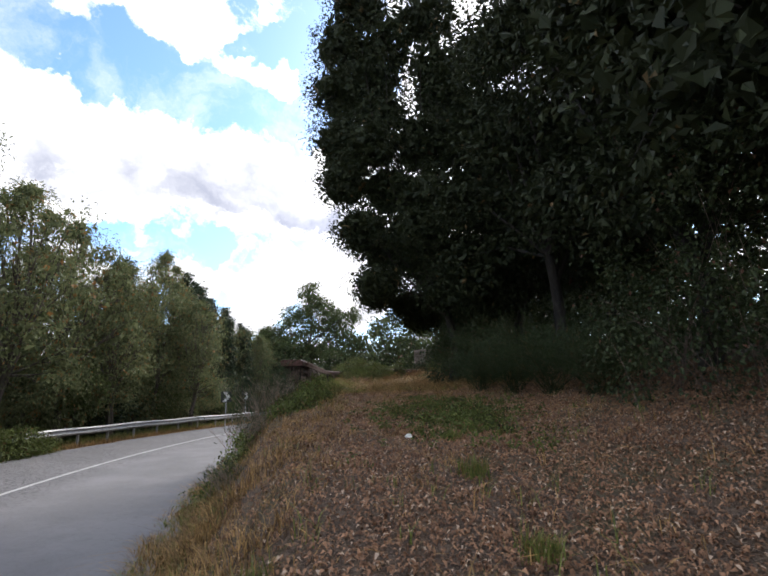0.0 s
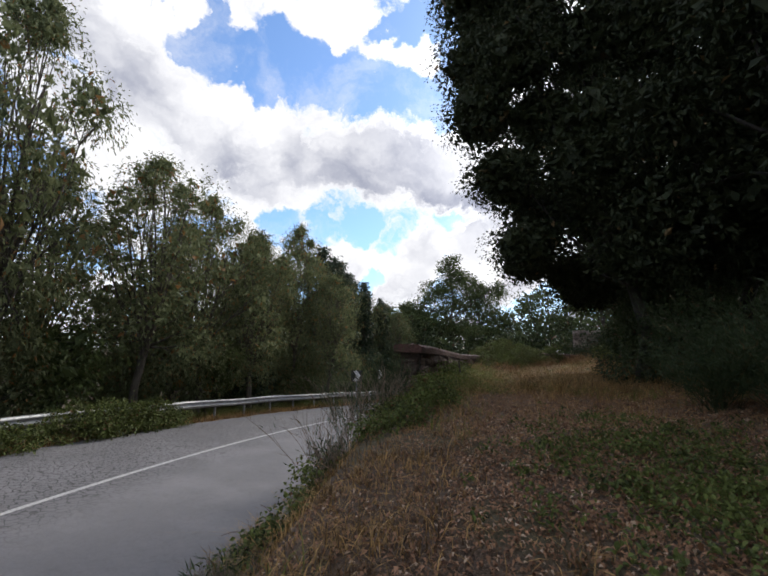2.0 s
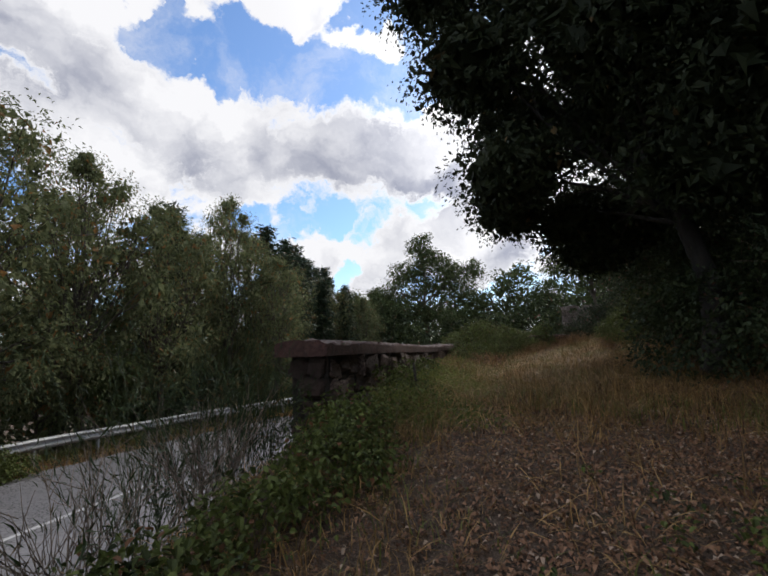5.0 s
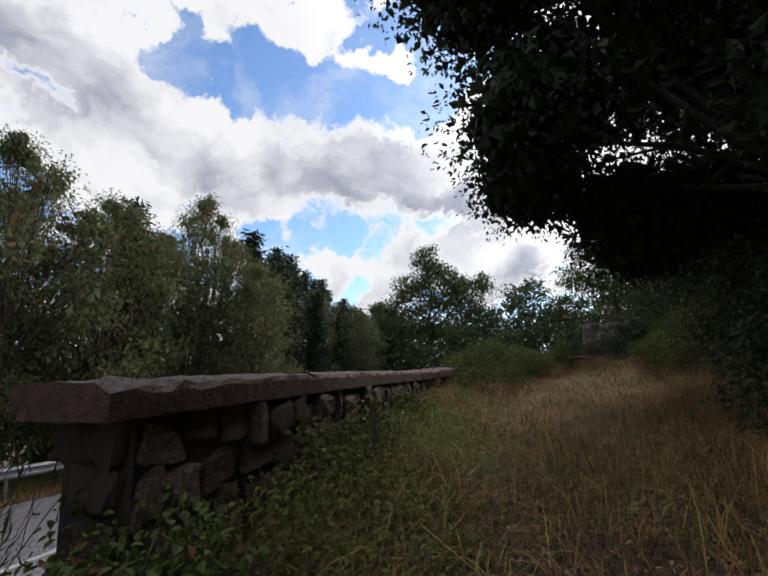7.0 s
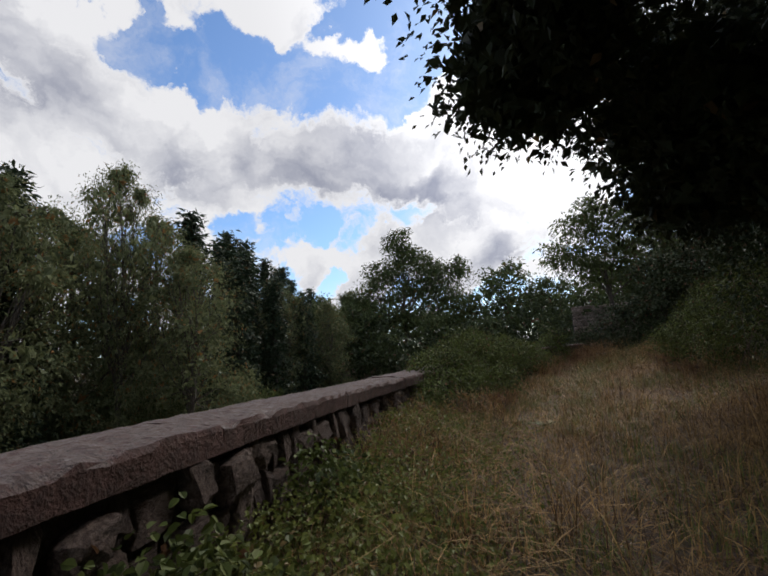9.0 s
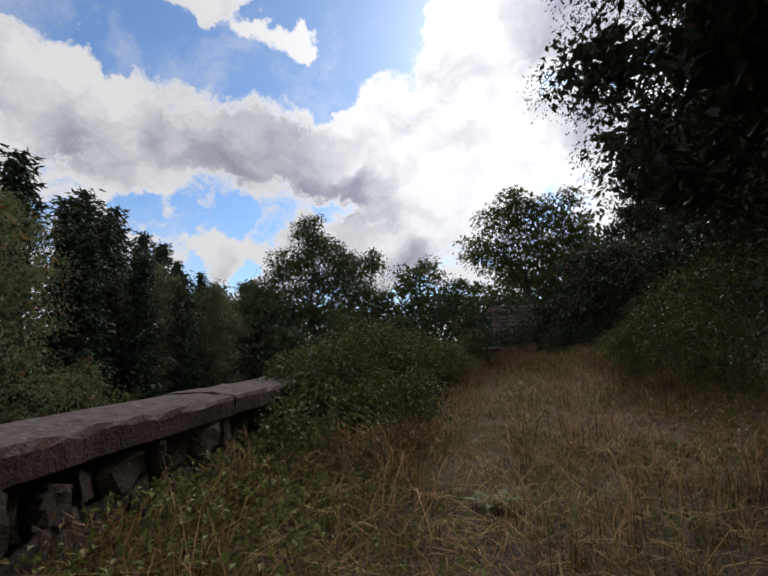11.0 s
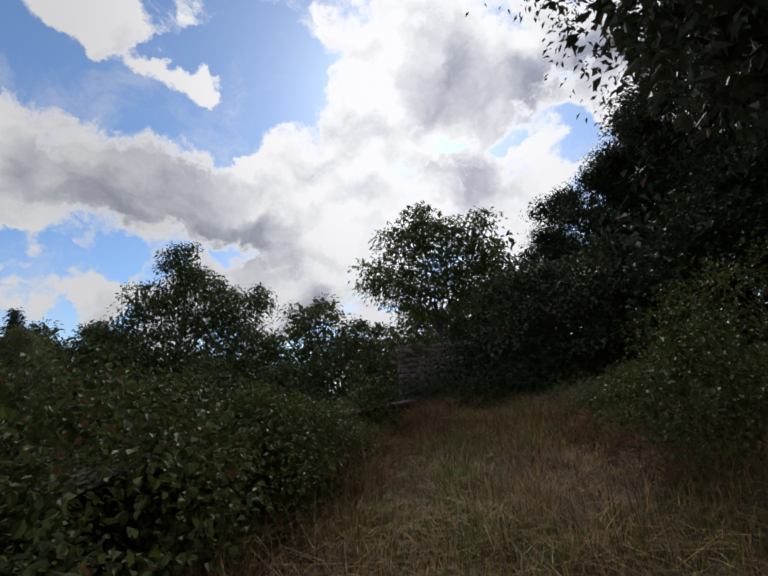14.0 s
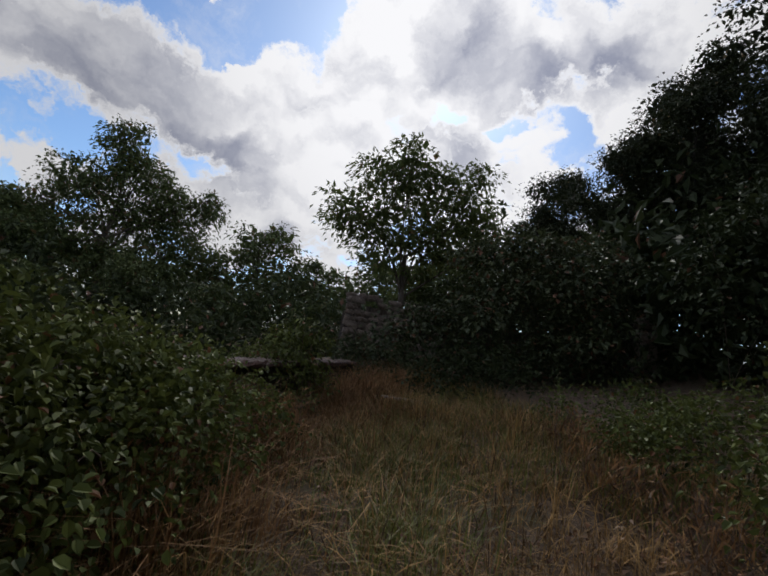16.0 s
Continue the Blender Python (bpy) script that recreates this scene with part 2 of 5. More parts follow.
RUBBLE = stone("rubble_stone", ((0.06, 0.034, 0.028), (0.27, 0.19, 0.16), (0.11, 0.07, 0.057)), 0.15)
MORTAR = stone("mortar", ((0.05, 0.034, 0.028), (0.06, 0.042, 0.035), (0.035, 0.026, 0.022)), 0.4)
# the paler upward faces hold the skylit top in their colour
COPING = stone("coping_stone", ((0.1, 0.046, 0.037), (0.122, 0.058, 0.047), (0.075, 0.036, 0.029)), 0.1, lit_crust=(0.225, 0.18, 0.162), pits=0.35)
HUT_STONE = stone("hut_stone", ((0.16, 0.12, 0.1), (0.44, 0.355, 0.305), (0.28, 0.22, 0.185)))


def asphalt():
    m, t, b = material("asphalt", 0.85)
    v = place_coord(t)
    n1, n2, n3 = noise_at(t, v, 0.5, 5.0), noise_at(t, v, 130.0, 3.0), noise_at(t, v, 6.0, 6.0)
    c = mix_colour(t, map_range(t, n1, 0.35, 0.65), (0.155, 0.15, 0.157), (0.215, 0.207, 0.215))
    c = mix_colour(t, map_range(t, n2, 0.4, 0.7), c, mix_colour(t, 0.5, c, (0.26, 0.245, 0.245)))
    warp = t.nodes.new("ShaderNodeVectorMath")
    warp.operation = "ADD"
    wn = node(t, "ShaderNodeTexNoise", Scale=3.0, Detail=4.0)
    t.links.new(v, wn.inputs["Vector"])
    sc = t.nodes.new("ShaderNodeVectorMath")
    sc.operation = "SCALE"
    sc.inputs["Scale"].default_value = 0.22
    t.links.new(wn.outputs["Color"], sc.inputs[0])
    t.links.new(v, warp.inputs[0])
    t.links.new(sc.outputs[0], warp.inputs[1])
    vor = node(t, "ShaderNodeTexVoronoi", Scale=7.5)
    vor.feature = "DISTANCE_TO_EDGE"
    t.links.new(warp.outputs[0], vor.inputs["Vector"])
    # alligator cracks, worst on the far lane
    lane = t.nodes.new("ShaderNodeAttribute")
    lane.attribute_name = "lane"
    where = math_node(t, "MULTIPLY", map_range(t, noise_at(t, v, 0.5, 3.0), 0.22, 0.4), map_range(t, lane.outputs["Fac"], -0.2, 1.4, 1.0, 0.1))
    line = math_node(t, "MULTIPLY", map_range(t, vor.outputs["Distance"], 0.02, 0.075, 1.0, 0.0), where)
    c = mix_colour(t, math_node(t, "MULTIPLY", line, 0.9), c, (0.035, 0.032, 0.031))
    c = mix_colour(t, math_node(t, "MULTIPLY", map_range(t, n3, 0.55, 0.75), 0.35), c, (0.11, 0.1, 0.1))
    t.links.new(c, b.inputs["Base Color"])
    bump_from(t, b, math_node(t, "SUBTRACT", math_node(t, "MULTIPLY", n2, 0.3), line), 0.6, 0.012)
    return m


def paint_line():
    m, t, b = material("road_paint", 0.7)
    v = place_coord(t)
    n = noise_at(t, v, 30.0, 6.0, 0.75)
    t.links.new(mix_colour(t, map_range(t, n, 0.42, 0.6), (0.62, 0.61, 0.6), (0.3, 0.29, 0.29)), b.inputs["Base Color"])
    return m


def soil():
    m, t, b = material("soil", 0.95)
    geo = t.nodes.new("ShaderNodeNewGeometry")
    v = geo.outputs["Position"]
    n1, n2, n3 = noise_at(t, v, 0.7, 5.0), noise_at(t, v, 14.0, 8.0, 0.7), noise_at(t, v, 70.0, 4.0, 0.7)
    c = mix_colour(t, map_range(t, n2, 0.35, 0.65), (0.05, 0.032, 0.021), (0.15, 0.1, 0.066))
    c = mix_colour(t, map_range(t, n3, 0.45, 0.68), c, (0.26, 0.185, 0.13))
    c = mix_colour(t, math_node(t, "MULTIPLY", map_range(t, n1, 0.5, 0.64), 0.5), c, (0.085, 0.09, 0.04))
    t.links.new(c, b.inputs["Base Color"])
    bump_from(t, b, math_node(t, "ADD", n2, math_node(t, "MULTIPLY", n3, 0.5)), 0.9, 0.04)
    return m


def plain(name, colour, rough=0.6, metal=0.0, worn=None, scale=18.0):
    m, t, b = material(name, rough, metal)
    v = place_coord(t)
    n = noise_at(t, v, scale, 7.0, 0.7)
    t.links.new(mix_colour(t, map_range(t, n, 0.45, 0.72), colour, worn or tuple(0.6 * c for c in colour)), b.inputs["Base Color"])
    bump_from(t, b, n, 0.15, 0.005)
    return m


ASPHALT, PAINT, SOIL = asphalt(), paint_line(), soil()
GALVANISED = plain("galvanised_steel", (0.4, 0.405, 0.41), 0.55, 0.6, (0.25, 0.25, 0.255), 6.0)
SIGN_BLACK, SIGN_WHITE = plain("sign_black", (0.02, 0.02, 0.022), 0.5), plain("sign_white", (0.78, 0.78, 0.78), 0.5, 0, (0.66, 0.66, 0.65))
PAPER = plain("paper", (0.8, 0.79, 0.76), 0.8, 0, (0.7, 0.69, 0.66))
OLD_WOOD = plain("old_wood", (0.32, 0.28, 0.23), 0.85, 0, (0.18, 0.15, 0.12), 30.0)
DARK_WOOD = plain("dark_wood", (0.05, 0.04, 0.034), 0.9, 0, (0.1, 0.085, 0.07), 25.0)


# ---- building helpers ----
def mesh_from(name, verts, faces, mat, smooth=False):
    me = bpy.data.meshes.new(name)
    verts, faces = np.asarray(verts, np.float32), np.asarray(faces, np.int32)
    me.vertices.add(len(verts))
    me.vertices.foreach_set("co", verts.ravel())
    k = faces.shape[1]
    me.loops.add(faces.size)
    me.loops.foreach_set("vertex_index", faces.ravel())
    me.polygons.add(len(faces))
    me.polygons.foreach_set("loop_start", np.arange(0, faces.size, k, dtype=np.int32))
    me.polygons.foreach_set("use_smooth", np.full(len(faces), smooth))
    me.update(calc_edges=True)
    me.validate()
    me.materials.append(mat)
    return me


def child(name, me, parent, label=""):
    ob = new(name, me)
    ob.parent = parent
    return tagged(ob, label) if label else ob


def part(name, bm, mat, parent, label=""):
    me = bpy.data.meshes.new(name)
    bm.to_mesh(me)
    bm.free()
    me.materials.append(mat)
    return child(name, me, parent, label)


def join(pieces):
    """Several (verts, quads) into one."""
    vs, fs, n = [], [], 0
    for v, q in pieces:
        vs.append(v)
        fs.append(np.asarray(q) + n)
        n += len(v)
    return np.concatenate(vs), np.concatenate(fs)


def tube(points, radii, sides=6):
    """A tapered tube along points."""
    pts, radii = np.asarray(points, float), np.asarray(radii, float)
    way = np.gradient(pts, axis=0)
    way /= np.linalg.norm(way, axis=1)[:, None] + 1e-9
    ref = np.where(np.abs(way[:, 2:3]) > 0.9, [[1.0, 0, 0]], [[0, 0, 1.0]])
    a = np.cross(way, ref)
    a /= np.linalg.norm(a, axis=1)[:, None] + 1e-9
    b = np.cross(way, a)
    ang = np.linspace(0, 2 * np.pi, sides, endpoint=False)
    ring = a[:, None] * np.cos(ang)[None, :, None] + b[:, None] * np.sin(ang)[None, :, None]
    v = (pts[:, None] + ring * radii[:, None, None]).reshape(-1, 3)
    i = np.arange(len(pts) - 1)[:, None] * sides
    j = np.arange(sides)[None]
    k = (j + 1) % sides
    q = np.stack([i + j, i + k, i + sides + k, i + sides + j], -1).reshape(-1, 4)
    return v, q


def leaves(centres, size, aspect=0.5, up=0.35, spread=0.35, ways=None, fold=0.12, oval=False):
    """Folded leaf blades (rhombs) at centres: verts and quads."""
    n = len(centres)
    d = rng.normal(size=(n, 3)) if ways is None else ways + rng.normal(size=(n, 3)) * spread
    d /= np.linalg.norm(d, axis=1)[:, None] + 1e-9
    nrm = rng.normal(size=(n, 3)) + [0, 0, up * 3]
    side = np.cross(d, nrm)
    side /= np.linalg.norm(side, axis=1)[:, None] + 1e-9
    nrm = np.cross(side, d)
    s = (size * rng.uniform(0.6, 1.3, n))[:, None]
    a = centres - d * s * 0.5
    tip = centres + d * s * 0.5
    if oval:
        lift, w = nrm * s * fold * 1.4, side * s * aspect * 0.5
        tip = tip - nrm * s * fold
        low, high = centres - d * s * 0.24, centres + d * s * 0.16
        v = np.stack([a, low + w * 0.9 + lift, high + w * 0.85 + lift * 0.8, tip, high - w * 0.85 + lift * 0.8, low - w * 0.9 + lift], 1).reshape(-1, 3)
        k = np.arange(n)[:, None] * 6
        return v, np.concatenate([k + [0, 1, 2, 3], k + [0, 3, 4, 5]])
    mid = centres + nrm * s * fold - d * s * 0.06
    v = np.stack([a, mid + side * s * aspect * 0.5, tip - nrm * s * fold, mid - side * s * aspect * 0.5], 1).reshape(-1, 3)
    return v, np.arange(4 * n).reshape(-1, 4)


def smooth01(a, b, x):
    s = np.clip((x - a) / (b - a), 0, 1)
    return s * s * (3 - 2 * s)


# ---- the lie of the land ----
PATH_Y = [-40, -6, 0, 4.5, 6.3, 8.7, 12.5, 14.2, 18.5, 22, 25.7, 32, 36, 60]
PATH_Z = [0.6, -0.15, 0.1, 0.46, 0.58, 0.7, 0.91, 1.0, 1.03, 1.12, 1.18, 1.4, 1.55, 1.6]
WALL_Y = [13.22, 14.4, 18, 21, 24, 27, 29.8, 34, 35.6]
WALL_X = [-2.45, -2.45, -2.62, -2.68, -2.3, -1.45, -0.1, 2.2, 2.9]
WALL_Z = [2.05, 2.04, 1.97, 1.9, 1.9, 2.0, 2.13, 2.12, 2.1]


def road_x(y):
    y = np.asarray(y, float)
    return np.where(y < 0, -5.0 - 0.375 * y, -5.0 - 0.375 * y + 0.0099 * y * y)


def road_lean(y):
    y = np.asarray(y, float)
    return np.hypot(1, np.where(y < 0, -0.375, -0.375 + 0.0198 * y))


def road_z(y):
    return -0.69 - 0.036 * (np.clip(y, -30, 60) - 10)


def path_z(y):
    return np.interp(y, PATH_Y, PATH_Z)


def ground_z(x, y):
    x, y = np.asarray(x, float), np.asarray(y, float)
    n, rz = road_lean(y), road_z(y)
    edge, wx = road_x(y) + 3.9 * n, np.interp(y, WALL_Y, WALL_X)
    b = smooth01(11.5, 14.2, y) * (1 - smooth01(38, 42, y))
    lo, hi = edge + 0.05 + (wx - 0.75 - edge - 0.05) * b, edge + 1.6 + (wx - 0.3 - edge - 1.6) * b
    s = np.clip((x - lo) / np.maximum(hi - lo, 0.05), 0, 1)
    s = s * s * (3 - 2 * s)
    bump = 0.035 * np.sin(1.7 * x + 0.6 * np.sin(0.9 * y)) * np.sin(1.3 * y + 0.5 * x) + 0.012 * np.sin(5.1 * x + 2 * np.sin(y)) * np.sin(4.3 * y)
    top = path_z(y) + np.clip(0.2 * (x - 2.0), 0, 2.2) + bump
    z = rz - 0.05 + (top - rz + 0.05) * s
    far = np.maximum(road_x(y) - 5.3 * n - x, 0)
    z = z + (1.5 - z) * smooth01(41, 50, y)
    return z - np.minimum(0.1 * far, 2.5) * (1 - smooth01(40, 50, y)) + 0.04 * smooth01(0, 1, far) * np.sin(3 * x) * np.sin(2.7 * y)


def build_ground():
    def grow(lo, hi, step):
        core = np.arange(lo, hi + step, step)
        out = step * 1.35 ** np.arange(1, 30)
        out = np.cumsum(out)
        out = out[out < 3500]
        return np.concatenate([lo - out[::-1], core, core[-1] + out])
    xs, ys = grow(-15, 9, 0.22), grow(-4, 42, 0.25)
    gx, gy = np.meshgrid(xs, ys)
    gz = ground_z(gx, gy)
    v = np.stack([gx, gy, gz], -1).reshape(-1, 3)
    w = len(xs)
    i, j = np.meshgrid(np.arange(len(ys) - 1), np.arange(w - 1), indexing="ij")
    a = (i * w + j).ravel()
    q = np.stack([a, a + 1, a + w + 1, a + w], -1)
    tagged(new("ground", mesh_from("ground", v, q, SOIL, True)), "brown earth with dry leaves and trodden grass", "ground", kind="structure")


def strip(ys, left, right, lift):
    """A ribbon along the road between two offsets from its middle."""
    n, x, z = road_lean(ys), road_x(ys), road_z(ys) + lift
    v = np.stack([np.stack([x + left * n, ys, z], -1), np.stack([x + right * n, ys, z], -1)], 1).reshape(-1, 3)
    a = np.arange(len(ys) - 1) * 2
    return v, np.stack([a, a + 1, a + 3, a + 2], -1)


def build_road():
    ys = np.arange(-30, 43, 0.5)
    cols = np.linspace(-4.1, 3.95, 9)
    n, x, z = road_lean(ys)[:, None], road_x(ys)[:, None], road_z(ys)[:, None]
    crown = 0.04 * (1 - (cols / 4) ** 2)
    wob = 0.09 * (np.sin(3.1 * ys) + np.sin(1.27 * ys + 1))[:, None] * ((cols == cols[0]) | (cols == cols[-1]))
    v = np.stack([x + cols * n + wob, ys[:, None] + 0 * cols, z + crown + 0 * x], -1).reshape(-1, 3)
    k = len(cols)
    i, j = np.meshgrid(np.arange(len(ys) - 1), np.arange(k - 1), indexing="ij")
    a = (i * k + j).ravel()
    me = mesh_from("road", v, np.stack([a, a + 1, a + k + 1, a + k], -1), ASPHALT, True)
    me.attributes.new("lane", "FLOAT", "POINT").data.foreach_set("value", np.tile(cols, len(ys)).astype(np.float32))
    tagged(new("road", me), "grey cracked asphalt country road bending away", "road", kind="structure")
    me = mesh_from("centre_line", *strip(ys, -0.06, 0.06, 0.046), PAINT)
    tagged(new("centre_line", me), "worn white painted line along the asphalt road", "road marking", kind="structure")


build_ground()
build_road()


# ---- parapet wall ----
def wall_line(step):
    """Points along the wall's path-side top edge, evenly spaced, with the outward side and the way along."""
    pts = np.stack([WALL_X, WALL_Y, WALL_Z], -1)
    fine = np.linspace(0, len(pts) - 1, 400)
    dense = np.stack([np.interp(fine, range(len(pts)), pts[:, k]) for k in range(3)], -1)
    run = np.r_[0, np.cumsum(np.linalg.norm(np.diff(dense[:, :2], axis=0), axis=1))]
    at = np.arange(0, run[-1], step)
    line = np.stack([np.interp(at, run, dense[:, k]) for k in range(3)], -1)
    way = np.gradient(line[:, :2], axis=0)
    way /= np.linalg.norm(way, axis=1)[:, None]
    return line, np.stack([-way[:, 1], way[:, 0]], -1), way


def rough_block(seed, bevel=0.16, rough=0.1):
    """A unit stone: a quarry block with broken corners and an uneven, chipped face."""
    bm = bmesh.new()
    bmesh.ops.create_cube(bm, size=1.0)
    bmesh.ops.bevel(bm, geom=bm.edges[:], offset=bevel, segments=1, affect="EDGES")
    r = random.Random(seed)
    lean = [r.uniform(-0.22, 0.22) for _ in range(4)]
    for v in bm.verts:
        x, z = v.co.x, v.co.z
        v.co.x += lean[0] * z + lean[1] * x * z
        v.co.z += lean[2] * x + lean[3] * x * z
        v.co += Vector([r.uniform(-rough, rough) for _ in range(3)])
    # broken faces: split once and pushed in and out
    bmesh.ops.subdivide_edges(bm, edges=bm.edges[:], cuts=1, use_grid_fill=True)
    for v in bm.verts:
        v.co *= 1 + 0.2 * noise.noise(v.co * 2.3 + Vector((seed, 0, 0))) + 0.09 * noise.noise(v.co * 6.1 + Vector((0, seed, 0)))
    bmesh.ops.triangulate(bm, faces=bm.faces[:])
    bmesh.ops.recalc_face_normals(bm, faces=bm.faces[:])
    return bm


def stone_meshes(name, mat, count, bevel, rough):
    out = []
    for s in range(count):
        bm = rough_block(s + 11, bevel, rough)
        me = bpy.data.meshes.new(name)
        bm.to_mesh(me)
        bm.free()
        me.materials.append(mat)
        out.append(me)
    return out


STONES = stone_meshes("stone", RUBBLE, 18, 0.15, 0.1)


def build_wall():
    line, out, way = wall_line(0.125)
    wall = tagged(new("parapet_wall"), "low rubble stone parapet wall with weathered coping slabs", "wall", kind="structure")
    cap = 0.17
    width = np.interp(line[:, 1], [13.5, 15.5, 24, 27], [0.66, 0.8, 0.8, 0.34])
    core_from = 2
    inner, outer = line[:, :2] + out * 0.09, line[:, :2] + out * (width[:, None] - 0.09)
    top = line[:, 2] - np.where(line[:, 1] < 26, cap, 0.06)
    gi = np.minimum(ground_z(*(line[:, :2] - out * 0.2).T), ground_z(*(inner.T))) - 0.25
    go = ground_z(*(line[:, :2] + out * (width[:, None] + 0.15)).T) - 0.3
    v = np.stack([np.c_[inner, gi], np.c_[inner, top], np.c_[outer, top], np.c_[outer, go]], 1)[core_from:].reshape(-1, 3)
    a = np.arange(len(v) // 4 - 1)[:, None, None] * 4
    j = np.arange(4)[None, :, None]
    q = np.concatenate([a + j, a + (j + 1) % 4, a + 4 + (j + 1) % 4, a + 4 + j], -1).reshape(-1, 4)
    q = np.concatenate([q, [[0, 1, 2, 3]], [[len(v) - 4 + k for k in (3, 2, 1, 0)]]])
    child("core", mesh_from("core", v, q, MORTAR), wall, "dark mortar and rubble core")
    # coping slabs of uneven length, gently crowned, edges chipped
    i = 0
    r = random.Random(5)
    while i < len(line) - 3:
        span = min(r.choice((16, 20, 26, 30)), len(line) - 1 - i)
        if i == 0:
            span = 18
        idx = np.arange(i, i + span + 1)
        l, o, w = line[idx].copy(), out[idx], way[idx]
        tilt, gap = r.uniform(-0.006, 0.006), 0.004
        l[0, :2] += w[0] * gap
        l[-1, :2] -= w[-1] * gap
        low = cap if l[0, 1] < 26 else 0.06
        prof = np.array([[0.0, -low], [-0.012, -0.035], [0.02, 0.0], [0.14, 0.01], [0.28, 0.016], [0.42, 0.02], [0.56, 0.02], [0.7, 0.018], [0.85, 0.01], [0.98, 0.0], [1.01, -0.03], [1.0, -low]])
        rows = []
        for k in range(len(idx)):
            jit = rng.normal(size=prof.shape) * np.array([[0.003, 0.003]] + [[0.006, 0.007]] * 2 + [[0.006, 0.007]] * 6 + [[0.006, 0.007]] * 2 + [[0.003, 0.003]])
            if rng.random() < 0.2:
                jit[1:3] += [[0.006, -0.012], [0.02, -0.014]]
            p = (prof * [width[idx[k]], 1]) + jit
            xy = l[k, :2][None] + o[k][None] * p[:, :1]
            rows.append(np.c_[xy, l[k, 2] + tilt + p[:, 1]])
        n = len(prof)
        v = np.concatenate(rows)
        a, j = np.meshgrid(np.arange(len(idx) - 1) * n, np.arange(n), indexing="ij")
        q = np.stack([a + j, a + (j + 1) % n, a + n + (j + 1) % n, a + n + j], -1).reshape(-1, 4)
        e = (len(idx) - 1) * n
        caps = [[k, 11 - k, 10 - k, k + 1] for k in range(5)] + [[e + k, e + k + 1, e + 10 - k, e + 11 - k] for k in range(5)]
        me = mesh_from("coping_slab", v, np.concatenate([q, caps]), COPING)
        child("coping_slab", me, wall)
        i += span
    # face stones on the path side and the near end
    r = random.Random(9)
    fine, fo, fw = wall_line(0.02)
    run = 0.02 * len(fine)
    for row in range(4):
        s = 0.26 + r.uniform(0, 0.1)
        while s < min(run - 0.4, 15.0):
            wide, tall = (r.choice((0.12, 0.18, 0.26, 0.34)), r.uniform(0.18, 0.32)) if row == 0 else (r.choice((0.16, 0.24, 0.34, 0.42)) * r.uniform(0.85, 1.15), r.uniform(0.22, 0.34))
            k = min(int((s + wide / 2) / 0.02), len(fine) - 1)
            z = fine[k, 2] - cap - (0.15 if row == 0 else 0.18 + row * 0.245) + r.uniform(-0.04, 0.04)
            p = fine[k, :2] + fo[k] * (0.14 + r.uniform(-0.05, 0.05))
            if z > ground_z(*(fine[k, :2] - fo[k] * 0.1)) - 0.2:
                ob = child("stone", r.choice(STONES), wall)
                yaw = math.atan2(fw[k, 1], fw[k, 0])
                ob.matrix_basis = Matrix.LocRotScale((*p, z), Euler((r.uniform(-0.14, 0.14), r.uniform(-0.2, 0.2) if row == 0 else r.uniform(-0.35, 0.35), yaw + r.uniform(-0.12, 0.12))), (wide, 0.24, tall))
            s += wide + (r.choice((0.0, 0.02, 0.04, 0.1)) if row == 0 else r.uniform(-0.02, 0.03))
    # the wall's near end
    a, o = fine[13, :2], fo[13]
    for row in range(9):
        s = 0.12
        while s < 0.4:
            wide = r.uniform(0.2, 0.38)
            p = a + o * (s + wide / 2) + fw[13] * 0.02
            ob = child("stone", r.choice(STONES), wall)
            ob.matrix_basis = Matrix.LocRotScale((*p, WALL_Z[0] - cap - 0.13 - row * 0.24), Euler((r.uniform(-0.1, 0.1), r.uniform(-0.1, 0.1), math.atan2(o[1], o[0]))), (wide, 0.2, r.uniform(0.2, 0.27)))
            s += wide


# ---- guardrail and sign ----
def rail_point(y, off=-4.95):
    n = float(road_lean(y))
    return np.array([float(road_x(y)) + off * n, y, float(road_z(y))])


